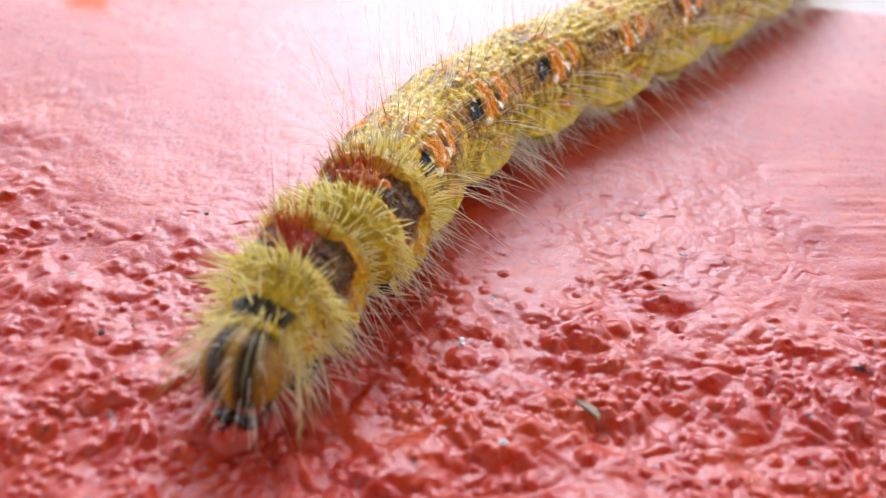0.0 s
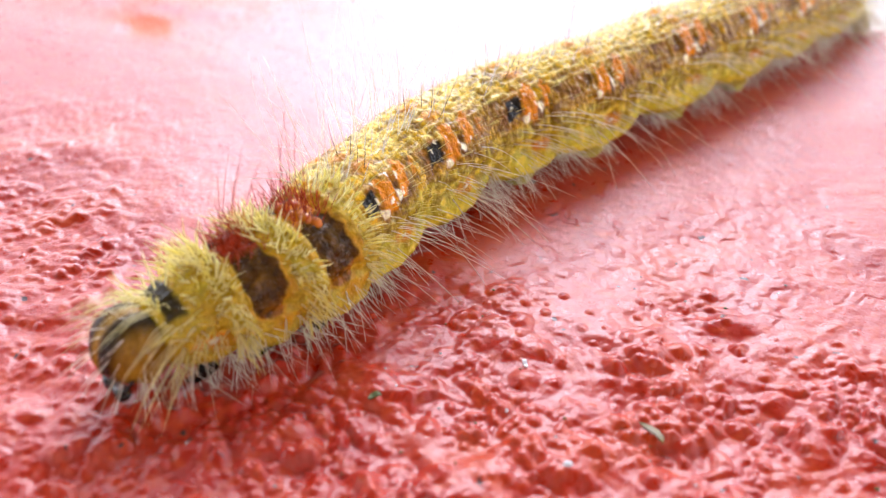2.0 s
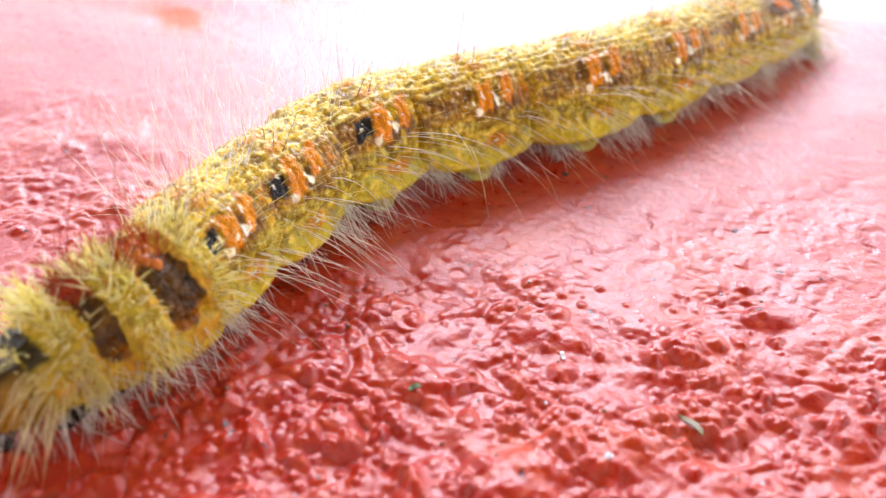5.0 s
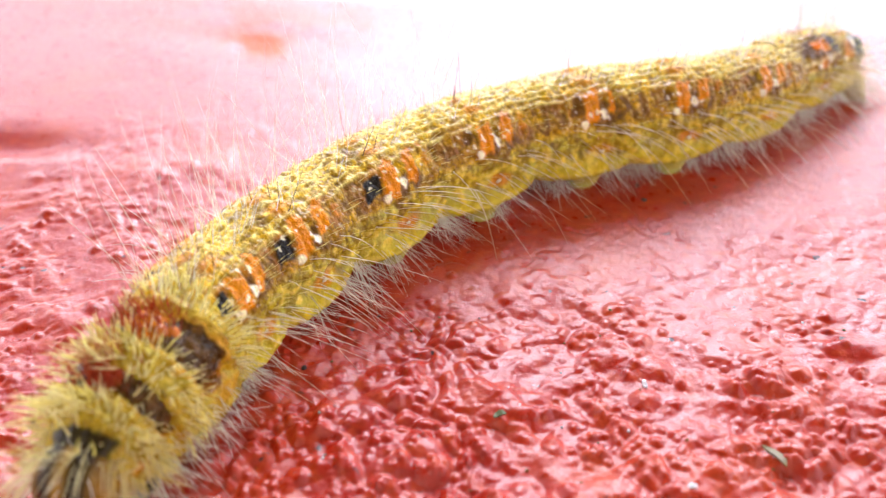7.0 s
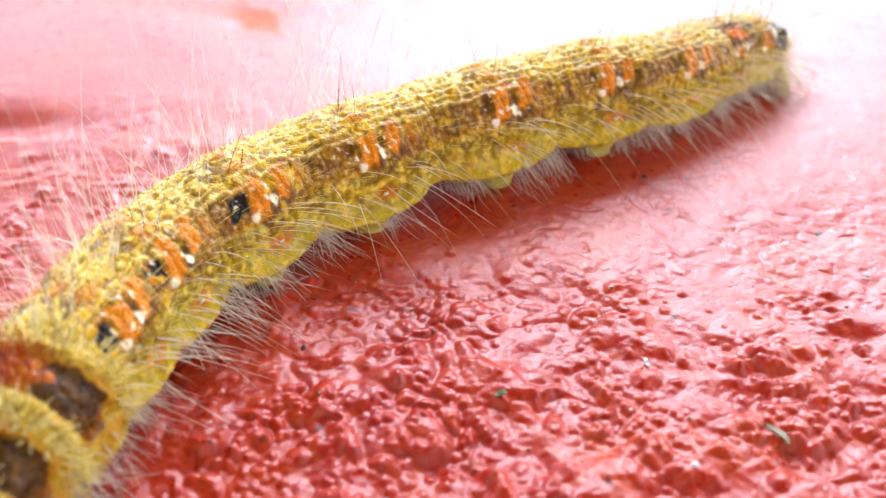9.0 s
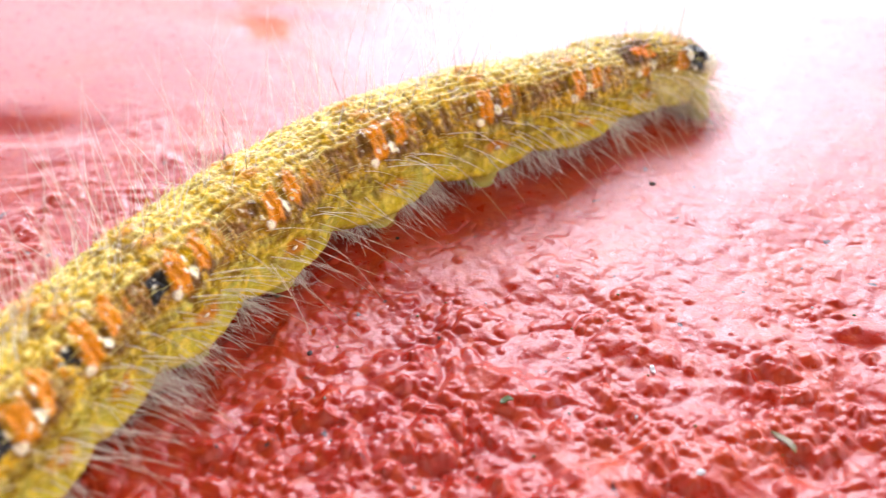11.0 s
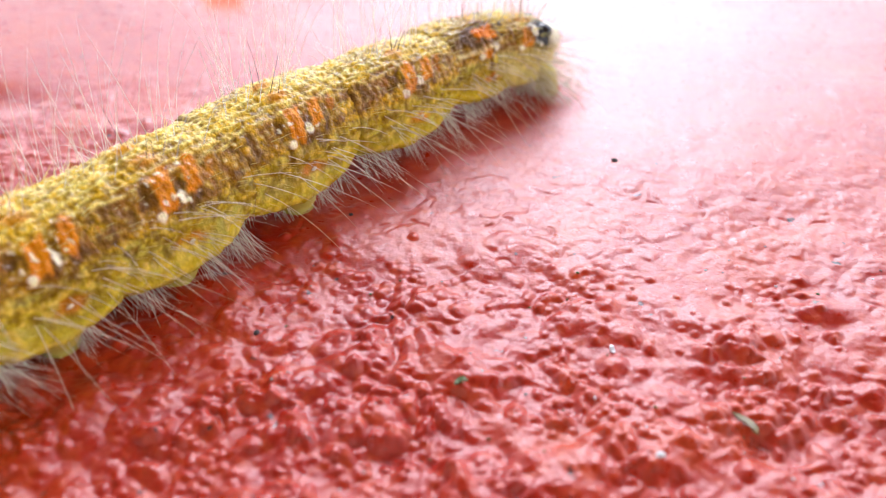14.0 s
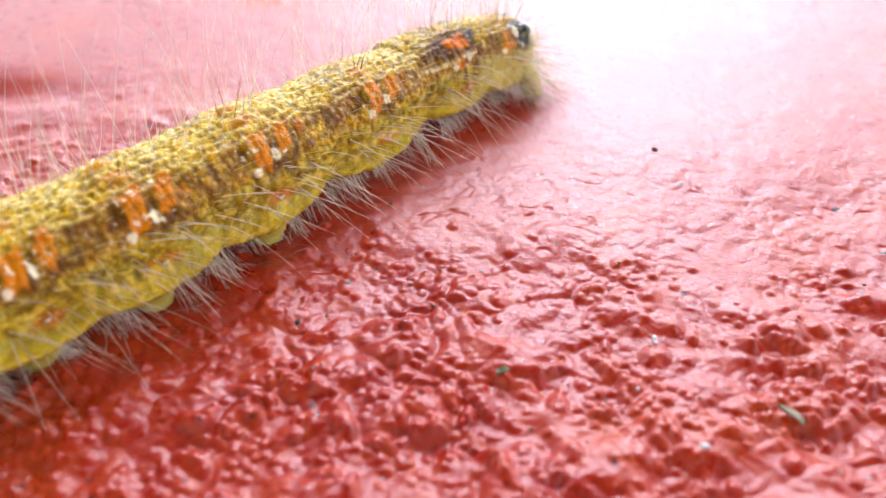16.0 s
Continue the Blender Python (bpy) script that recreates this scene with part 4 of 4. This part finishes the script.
def motions():
    middle = [
        (0, 18.31, 11.55),
        (0.5, 16.87, 11.06),
        (1, 15.47, 10.28),
        (1.5, 14.25, 9.40),
        (2, 13.26, 9.03),
        (2.5, 12.38, 8.70),
        (3, 11.20, 8.43),
        (3.5, 9.64, 7.84),
        (6, 3.15, 5.43),
        (6.5, 2.25, 5.05),
        (7, 0.97, 4.70),
        (7.5, -0.22, 4.28),
        (8, -1.76, 3.32),
        (10.5, -8.12, -1.50),
        (11, -9.40, -2.98),
        (11.5, -10.77, -4.53),
        (12, -11.71, -5.88),
        (12.5, -12.58, -6.62),
        (13, -13.53, -7.21),
        (13.5, -14.29, -7.71),
        (14, -15.06, -8.21),
        (14.5, -15.59, -8.64),
        (15, -15.99, -8.79),
        (15.5, -16.49, -9.14),
        (16, -17.09, -9.54),
    ]
    for t, x, y in middle:
        MIDDLE[t] = (x, y)
    walk(CATERPILLAR, [(t, pose(x * MM, y * MM, 0)) for t, x, y in middle])
    crawl("H", [
        (0, 0.02, -13.37, 2.2, 6.7, 247.9), (0.5, -2.27, -11.94, 2.2, 7.1, 232.6), (1, -4.37, -10.1, 2.2, 7.2, 213.4),
        (1.5, -6.08, -9.36, 2.2, 6.8, 206.1), (2, -7.03, -10.82, 2.2, 6.7, 219), (2.5, -7.06, -12.74, 2.2, 6.9, 233.1),
        (3, -6.89, -14.4, 2.2, 7.3, 246.7), (3.5, -7.45, -15.54, 2.2, 7.4, 253.7), (6, -14.99, -12.74, 2.2, 8.8, 219.5),
        (6.5, -13.85, -15.3, 2.2, 9.5, 244.2), (7, -12.75, -17.06, 2.2, 9.9, 258.3), (7.5, -12.38, -18.32, 2.2, 10.1, 266.1),
        (8, -13.98, -20.09, 2.2, 8.5, 255.7), (10.5, -20.11, -24.72, 2.2, 8.5, 248), (11, -20.7, -26.48, 2.2, 8.6, 247.7),
        (11.5, -24.87, -26.86, 2.2, 8.6, 238.2), (12, -28.19, -27.11, 2.2, 8.5, 232.1), (12.5, -28.81, -28.18, 2.2, 8.5, 233.1),
        (13, -30, -28.59, 2.2, 8.5, 232.5), (13.5, -31.73, -28.32, 2.2, 8.5, 229.8), (14, -33.22, -28.18, 2.2, 8.5, 227.7),
        (14.5, -33.86, -28.52, 2.2, 8.5, 227.3), (15, -34.03, -28.87, 2.2, 8.5, 227.9), (15.5, -34.33, -29.38, 2.2, 8.5, 228.5),
        (16, -36.23, -28.59, 2.2, 8.5, 224.8),
    ])
    crawl("T1", [
        (0, 0.98, -11.02, 2.38, 6.7, 247.9), (0.5, -0.81, -10.03, 2.38, 7.1, 232.6), (1, -2.38, -8.79, 2.38, 7.2, 213.4),
        (1.5, -3.8, -8.25, 2.38, 6.8, 206.1), (2, -5.05, -9.22, 2.38, 6.7, 219), (2.5, -5.57, -10.75, 2.38, 6.9, 233.1),
        (3, -5.96, -12.24, 2.38, 7.3, 246.7), (3.5, -6.8, -13.32, 2.38, 7.4, 253.7), (6, -13.5, -11.51, 2.38, 8.8, 219.5),
        (6.5, -13.07, -13.69, 2.38, 9.5, 244.2), (7, -12.4, -15.37, 2.38, 9.9, 258.3), (7.5, -12.27, -16.64, 2.38, 10.1, 266.3),
        (8, -13.49, -18.16, 2.38, 8.5, 256.7), (10.5, -19.36, -22.87, 2.38, 8.5, 247.5), (11, -19.95, -24.64, 2.38, 8.6, 247.3),
        (11.5, -23.83, -25.18, 2.38, 8.6, 238), (12, -26.96, -25.53, 2.38, 8.5, 232.1), (12.5, -27.61, -26.58, 2.38, 8.5, 233.2),
        (13, -28.78, -27, 2.38, 8.5, 232.6), (13.5, -30.44, -26.79, 2.38, 8.5, 229.8), (14, -31.87, -26.7, 2.38, 8.5, 227.6),
        (14.5, -32.5, -27.05, 2.38, 8.5, 227.3), (15, -32.69, -27.39, 2.38, 8.5, 227.9), (15.5, -33.01, -27.88, 2.38, 8.5, 228.5),
        (16, -34.81, -27.18, 2.38, 8.5, 224.8),
    ])
    crawl("T2", [
        (0, 1.93, -8.66, 2.52, 4.4, 239.8), (0.5, 0.66, -8.11, 2.52, 4.9, 230.4), (1, -0.39, -7.48, 2.52, 5.5, 219.7),
        (1.5, -1.53, -7.13, 2.52, 5.8, 213.6), (2, -3.07, -7.61, 2.52, 5.7, 219.5), (2.5, -4.07, -8.76, 2.52, 5.6, 226.5),
        (3, -5.02, -10.08, 2.52, 5.7, 233.3), (3.5, -6.15, -11.1, 2.52, 5.8, 238), (6, -12.01, -10.28, 2.52, 8, 217.7),
        (6.5, -12.29, -12.08, 2.52, 7.8, 236.3), (7, -12.05, -13.68, 2.52, 7.7, 250.4), (7.5, -12.17, -14.96, 2.52, 7.1, 256.9),
        (8, -13.06, -16.2, 2.52, 6.2, 255.7), (10.5, -18.58, -21.03, 2.52, 6, 248), (11, -19.17, -22.81, 2.52, 6.1, 247.7),
        (11.5, -22.77, -23.49, 2.52, 6.1, 238.2), (12, -25.74, -23.96, 2.52, 6, 232.1), (12.5, -26.42, -24.98, 2.52, 6, 233.1),
        (13, -27.57, -25.41, 2.52, 6, 232.5), (13.5, -29.15, -25.26, 2.52, 6, 229.8), (14, -30.52, -25.23, 2.52, 6, 227.7),
        (14.5, -31.14, -25.58, 2.52, 6, 227.3), (15, -31.35, -25.91, 2.52, 6, 227.9), (15.5, -31.68, -26.39, 2.52, 6, 228.5),
        (16, -33.39, -25.77, 2.52, 6, 224.8),
    ])
    crawl("T3", [
        (0, 4.6, -4.78, 2.64, 3, 240.2), (0.5, 3.25, -5.12, 2.64, 3.2, 235.7), (1, 2.03, -5.12, 2.64, 3.6, 233), (1.5, 0.69, -5.26, 2.64, 3.9, 230.7),
        (2, -0.78, -5.69, 2.64, 3.8, 229.9), (2.5, -1.74, -6.71, 2.64, 3.7, 232.3), (3, -2.68, -7.85, 2.64, 3.5, 236.2),
        (3.5, -3.91, -8.71, 2.64, 3.5, 240.4), (6, -10.39, -9.11, 2.64, 5.2, 230), (6.5, -10.83, -10.33, 2.64, 4.7, 239),
        (7, -11.05, -11.55, 2.64, 4.4, 248.8), (7.5, -11.27, -12.36, 2.64, 4.1, 254.4), (8, -12.24, -13.28, 2.64, 3.9, 257.6),
        (10.5, -17.41, -18.05, 2.64, 3.5, 247), (11, -17.99, -19.85, 2.64, 3.5, 246.9), (11.5, -21.11, -20.79, 2.64, 3.5, 237.8),
        (12, -23.78, -21.43, 2.64, 3.5, 232.1), (12.5, -24.49, -22.42, 2.64, 3.5, 233.2), (13, -25.62, -22.87, 2.64, 3.5, 232.6),
        (13.5, -27.08, -22.82, 2.64, 3.5, 229.9), (14, -28.37, -22.86, 2.64, 3.5, 227.6), (14.5, -28.97, -23.23, 2.64, 3.5, 227.2),
        (15, -29.21, -23.53, 2.64, 3.5, 227.8), (15.5, -29.57, -23.99, 2.64, 3.5, 228.5), (16, -31.12, -23.52, 2.64, 3.5, 224.7),
    ])
    crawl("A1", [
        (0, 6.26, -1.1, 2.75, 1.8, 240.4), (0.5, 5.15, -1.54, 2.75, 1.8, 237.8), (1, 3.92, -1.76, 2.75, 1.9, 237.3),
        (1.5, 2.63, -2.06, 2.75, 1.9, 236.3), (2, 1.25, -2.49, 2.75, 1.9, 235), (2.5, 0.19, -3.24, 2.75, 1.8, 236.4),
        (3, -0.99, -4.04, 2.75, 1.8, 240.2), (3.5, -2.47, -4.63, 2.75, 1.8, 244.4), (6, -8.83, -6.49, 2.75, 2.4, 236.6),
        (6.5, -9.44, -7.35, 2.75, 2.2, 240.3), (7, -9.93, -8.2, 2.75, 2.2, 244.9), (7.5, -10.47, -8.88, 2.75, 2.2, 249.7),
        (8, -11.64, -9.72, 2.75, 2.2, 253.3), (10.5, -15.68, -14.22, 2.75, 2.2, 248.6), (11, -16.27, -16.03, 2.75, 2.1, 248),
        (11.5, -18.85, -17.28, 2.75, 2, 238.2), (12, -21.2, -18.13, 2.75, 2, 232.2), (12.5, -21.98, -19.06, 2.75, 2, 233.1),
        (13, -23.08, -19.53, 2.75, 2, 232.5), (13.5, -24.38, -19.61, 2.75, 2, 229.8), (14, -25.54, -19.76, 2.75, 2, 227.7),
        (14.5, -26.12, -20.15, 2.75, 2, 227.4), (15, -26.39, -20.42, 2.75, 2, 228), (15.5, -26.78, -20.85, 2.75, 2, 228.6),
        (16, -28.13, -20.56, 2.75, 2, 224.8),
    ])
    crawl("A2", [
        (0, 9.29, 3.47, 2.86, 0.5, 230.8), (0.5, 8.28, 2.87, 2.86, 0.5, 231), (1, 6.95, 2.55, 2.86, 0.5, 231.7), (1.5, 5.63, 2.13, 2.86, 0.5, 230.3),
        (2, 4.43, 1.73, 2.86, 0.5, 228.4), (2.5, 3.47, 1.11, 2.86, 0.5, 228.6), (3, 2.08, 0.48, 2.86, 0.5, 231.2), (3.5, 0.2, -0.11, 2.86, 0.5, 234),
        (6, -6.42, -3.08, 2.86, 0.5, 232.5), (6.5, -7.01, -3.65, 2.86, 0.5, 233.1), (7, -7.69, -4.39, 2.86, 0.5, 235.3),
        (7.5, -8.55, -4.99, 2.86, 0.6, 238.6), (8, -10, -5.8, 2.86, 0.6, 241.3), (10.5, -14.54, -10.75, 2.86, 0.7, 245.8),
        (11, -14.97, -12.38, 2.86, 0.6, 245.5), (11.5, -16.6, -13.51, 2.86, 0.6, 237), (12, -18.39, -14.49, 2.86, 0.6, 232),
        (12.5, -19.21, -15.39, 2.86, 0.6, 233.3), (13, -20.27, -15.9, 2.86, 0.6, 232.8), (13.5, -21.41, -16.1, 2.86, 0.6, 229.9),
        (14, -22.45, -16.35, 2.86, 0.6, 227.6), (14.5, -23.01, -16.76, 2.86, 0.6, 227.1), (15, -23.32, -16.99, 2.86, 0.6, 227.7),
        (15.5, -23.75, -17.4, 2.86, 0.6, 228.4), (16, -24.88, -17.31, 2.86, 0.6, 224.7),
    ])
    crawl("A3", [
        (0, 13.65, 7.96, 2.86, -0, 221.8), (0.5, 12.42, 7.46, 2.86, -0, 223.6), (1, 11.07, 7.29, 2.86, -0, 222.2), (1.5, 9.83, 6.62, 2.86, -0, 220.1),
        (2, 8.89, 6.13, 2.86, -0, 219.6), (2.5, 7.99, 5.59, 2.86, -0, 220.4), (3, 6.54, 5.33, 2.86, -0, 221.1), (3.5, 4.61, 5.14, 2.86, -0, 220.1),
        (6, -2.4, 1.9, 2.86, -0, 221.6), (6.5, -2.97, 1.26, 2.86, -0, 223.2), (7, -3.93, 0.48, 2.86, -0, 226.4), (7.5, -5.11, -0.08, 2.86, -0, 228.1),
        (8, -6.8, -0.87, 2.86, -0, 227.9), (10.5, -12.13, -6.3, 2.86, -0, 235.2), (11, -12.59, -7.94, 2.86, -0, 239.4),
        (11.5, -13.66, -9.29, 2.86, -0, 237), (12, -15.17, -10.41, 2.86, -0, 232.2), (12.5, -16.13, -11.2, 2.86, -0, 232.9),
        (13, -17.16, -11.73, 2.86, -0, 232.2), (13.5, -18.07, -12.11, 2.86, -0, 229.7), (14, -18.93, -12.53, 2.86, -0, 227.8),
        (14.5, -19.45, -12.97, 2.86, -0, 227.5), (15, -19.8, -13.17, 2.86, -0, 228.2), (15.5, -20.28, -13.53, 2.86, -0, 228.7),
        (16, -21.16, -13.67, 2.86, -0, 225),
    ])
    crawl("A4", [
        (0, 18.31, 11.55, 2.86, -0, 219.8), (0.5, 16.87, 11.06, 2.86, -0, 220.3), (1, 15.47, 10.28, 2.86, -0, 214.9),
        (1.5, 14.25, 9.4, 2.86, -0, 214.1), (2, 13.26, 9.03, 2.86, -0, 216.4), (2.5, 12.38, 8.7, 2.86, -0, 217.3), (3, 11.2, 8.43, 2.86, -0, 213),
        (3.5, 9.64, 7.84, 2.86, -0, 208.1), (6, 3.15, 5.43, 2.86, -0, 208), (6.5, 2.25, 5.05, 2.86, -0, 212.1), (7, 0.97, 4.7, 2.86, -0, 214.3),
        (7.5, -0.22, 4.28, 2.86, -0, 214.2), (8, -1.76, 3.32, 2.86, -0, 213.4), (10.5, -8.12, -1.5, 2.86, -0, 226.5),
        (11, -9.4, -2.98, 2.86, -0, 232.9), (11.5, -10.77, -4.53, 2.86, -0, 233.2), (12, -11.71, -5.88, 2.86, -0, 231.8),
        (12.5, -12.58, -6.62, 2.86, -0, 233.6), (13, -13.53, -7.21, 2.86, -0, 233.3), (13.5, -14.29, -7.71, 2.86, -0, 230.1),
        (14, -15.06, -8.21, 2.86, -0, 227.4), (14.5, -15.59, -8.64, 2.86, -0, 226.8), (15, -15.99, -8.79, 2.86, -0, 227.3),
        (15.5, -16.49, -9.14, 2.86, -0, 228.2), (16, -17.09, -9.54, 2.86, -0, 224.4),
    ])
    crawl("A5", [
        (0, 22.93, 15.68, 2.86, -0, 220.8), (0.5, 21.61, 15.25, 2.86, -0, 220.9), (1, 21.06, 14.25, 2.86, -0, 215.1),
        (1.5, 20.24, 13.66, 2.86, -0, 214.8), (2, 19.13, 13.68, 2.86, -0, 217.5), (2.5, 18.05, 13.27, 2.86, -0, 218.1),
        (3, 16.82, 12, 2.86, -0, 213.1), (3.5, 15.69, 11.06, 2.86, -0, 210.1), (6, 9.28, 8.1, 2.86, -0, 206.4), (6.5, 8.27, 8.32, 2.86, -0, 205.5),
        (7, 7.06, 7.98, 2.86, -0, 203), (7.5, 6.1, 7.53, 2.86, -0, 202.2), (8, 5.05, 6.95, 2.86, -0, 203.1), (10.5, -2.84, 3.49, 2.86, -0, 220),
        (11, -4.75, 2.41, 2.86, -0, 222.6), (11.5, -6.24, 0.64, 2.86, -0, 224.4), (12, -7.53, -0.71, 2.86, -0, 228.9),
        (12.5, -8.85, -1.32, 2.86, -0, 232.2), (13, -10.04, -2.17, 2.86, -0, 231.3), (13.5, -10.68, -3.26, 2.86, -0, 229.3),
        (14, -11.15, -4.09, 2.86, -0, 228.2), (14.5, -11.52, -4.53, 2.86, -0, 228.2), (15, -11.98, -4.71, 2.86, -0, 229),
        (15.5, -12.79, -5.16, 2.86, -0, 229.3), (16, -13.45, -6.11, 2.86, -0, 225.5),
    ])
    crawl("A6", [
        (0, 27.7, 19.64, 2.86, -1.7, 220.3), (0.5, 26.32, 19.25, 2.86, -1.7, 220.6), (1, 26.14, 17.79, 2.86, -1.7, 215),
        (1.5, 25.37, 17.13, 2.86, -1.7, 214.4), (2, 24.12, 17.35, 2.86, -1.7, 216.9), (2.5, 22.98, 17.02, 2.86, -1.7, 217.6),
        (3, 22, 15.46, 2.86, -1.7, 213.9), (3.5, 21.04, 14.45, 2.86, -1.7, 213.8), (6, 14.27, 10.96, 2.86, -1.7, 211.2),
        (6.5, 13.21, 10.27, 2.86, -1.9, 204.3), (7, 12.15, 9.44, 2.86, -1.9, 201.2), (7.5, 11.51, 9.06, 2.86, -1.8, 200.6),
        (8, 10.76, 8.65, 2.86, -1.8, 200.9), (10.5, 2.9, 7.76, 2.86, -1.6, 212.3), (11, 0.75, 6.35, 2.86, -1.6, 212.6),
        (11.5, -0.87, 5.17, 2.86, -1.5, 217.6), (12, -2.53, 4.66, 2.86, -1.4, 223.7), (12.5, -4.14, 4.27, 2.86, -1.5, 224.7),
        (13, -5.32, 3.04, 2.86, -1.5, 224.2), (13.5, -5.95, 2, 2.86, -1.4, 225.5), (14, -6.42, 1.45, 2.86, -1.4, 227.2),
        (14.5, -6.9, 1.09, 2.86, -1.4, 229.3), (15, -7.63, 0.83, 2.86, -1.4, 230.4), (15.5, -8.57, 0.07, 2.86, -1.5, 229),
        (16, -9.35, -1.67, 2.86, -1.5, 228.1),
    ])
    crawl("A7", [
        (0, 32.09, 23.43, 2.62, -3.6, 220.5), (0.5, 30.69, 23.04, 2.62, -3.7, 220.8), (1, 30.86, 21.12, 2.62, -3.7, 215.1),
        (1.5, 30.14, 20.44, 2.62, -3.6, 214.6), (2, 28.72, 20.88, 2.62, -3.6, 217.2), (2.5, 27.55, 20.58, 2.62, -3.6, 217.8), (3, 26.76, 18.67, 2.62, -3.6, 214),
        (3.5, 25.59, 17.69, 2.62, -3.6, 215.1), (6, 19.32, 14.18, 2.62, -3.9, 215.1), (6.5, 17.89, 12.66, 2.62, -3.8, 213.4), (7, 17.05, 11.85, 2.62, -3.6, 213),
        (7.5, 16.47, 11.43, 2.62, -3.6, 212.7), (8, 15.53, 10.96, 2.62, -3.8, 213.9), (10.5, 7.75, 10.18, 2.62, -4, 211.3), (11, 5.85, 9.2, 2.62, -3.6, 213.4),
        (11.5, 4.32, 8.77, 2.62, -3.4, 217.2), (12, 2.52, 8.89, 2.62, -3.4, 220.8), (12.5, 0.89, 8.33, 2.62, -3.3, 220.1), (13, -0.14, 7.46, 2.62, -3.1, 221.3),
        (13.5, -0.65, 6.93, 2.62, -2.9, 223.1), (14, -1.21, 6.64, 2.62, -2.9, 225.6), (14.5, -1.98, 6.58, 2.62, -3, 228.7), (15, -2.86, 6.29, 2.62, -3.1, 228.8),
        (15.5, -3.9, 5.06, 2.62, -3.1, 227.9), (16, -4.78, 3.54, 2.62, -3, 229.4),
    ])
    crawl("A8", [
        (0, 36.06, 26.79, 2.42, -4.6, 220.4), (0.5, 34.62, 26.42, 2.42, -4.6, 220.7), (1, 35.11, 24.1, 2.42, -4.6, 215.1),
        (1.5, 34.43, 23.37, 2.42, -4.6, 214.5), (2, 32.88, 24, 2.42, -4.6, 217), (2.5, 31.66, 23.75, 2.42, -4.6, 217.7),
        (3, 31.1, 21.61, 2.42, -4.6, 214.1), (3.5, 30.06, 20.8, 2.42, -4.5, 214.9), (6, 22.73, 16.91, 2.42, -5.1, 217.3),
        (6.5, 22.02, 16.08, 2.42, -4.5, 217.4), (7, 21.55, 15.55, 2.42, -4.3, 217.3), (7.5, 20.84, 15.05, 2.42, -4.3, 217.3),
        (8, 19.42, 14.47, 2.42, -4.6, 219.1), (10.5, 11.38, 12.91, 2.42, -5.2, 207.5), (11, 10.09, 12.51, 2.42, -4.5, 210),
        (11.5, 8.45, 12.24, 2.42, -4.6, 212.2), (12, 6.44, 12.42, 2.42, -4.8, 212.2), (12.5, 5.13, 12.09, 2.42, -4.4, 213),
        (13, 4.47, 11.65, 2.42, -4, 215.1), (13.5, 4.02, 11.34, 2.42, -3.9, 217.2), (14, 3.16, 11.23, 2.42, -3.9, 220.1),
        (14.5, 1.97, 11.2, 2.42, -4.2, 221.5), (15, 1.01, 10.69, 2.42, -4.3, 220.6), (15.5, 0.19, 9.77, 2.42, -3.9, 222.6),
        (16, -0.52, 8.62, 2.42, -3.6, 225.4),
    ])
    crawl("A9", [
        (0, 38.26, 28.68, 2.25, -5.9, 220.5), (0.5, 36.81, 28.31, 2.25, -5.9, 220.8), (1, 37.47, 25.76, 2.25, -5.9, 215.1),
        (1.5, 36.81, 25.02, 2.25, -5.9, 214.6), (2, 35.19, 25.75, 2.25, -5.9, 217.2), (2.5, 33.95, 25.53, 2.25, -5.9, 217.8),
        (3, 33.5, 23.23, 2.25, -5.9, 214), (3.5, 32.44, 22.47, 2.25, -5.9, 215.1), (6, 25.1, 18.58, 2.25, -5.9, 215.1),
        (6.5, 24.44, 17.68, 2.25, -5.9, 213.4), (7, 23.98, 17.13, 2.25, -5.9, 213), (7.5, 23.28, 16.62, 2.25, -5.9, 212.7),
        (8, 21.83, 16.09, 2.25, -5.9, 213.9), (10.5, 14.05, 13.46, 2.25, -6.3, 191.5), (11, 12.94, 13.29, 2.25, -5.8, 195.3),
        (11.5, 11.18, 13.08, 2.25, -6, 197.2), (12, 9.06, 13.01, 2.25, -6.4, 192.7), (12.5, 7.9, 12.88, 2.25, -5.9, 195.9),
        (13, 7.42, 12.78, 2.25, -5.4, 200.9), (13.5, 7.02, 12.75, 2.25, -5.2, 205.1), (14, 6.02, 12.73, 2.25, -5.3, 207.5),
        (14.5, 4.7, 12.48, 2.25, -5.7, 205.2), (15, 3.77, 11.97, 2.25, -5.6, 204.9), (15.5, 3.18, 11.56, 2.25, -4.9, 210.9),
        (16, 2.57, 10.98, 2.25, -4.4, 217.4),
    ])


motions()
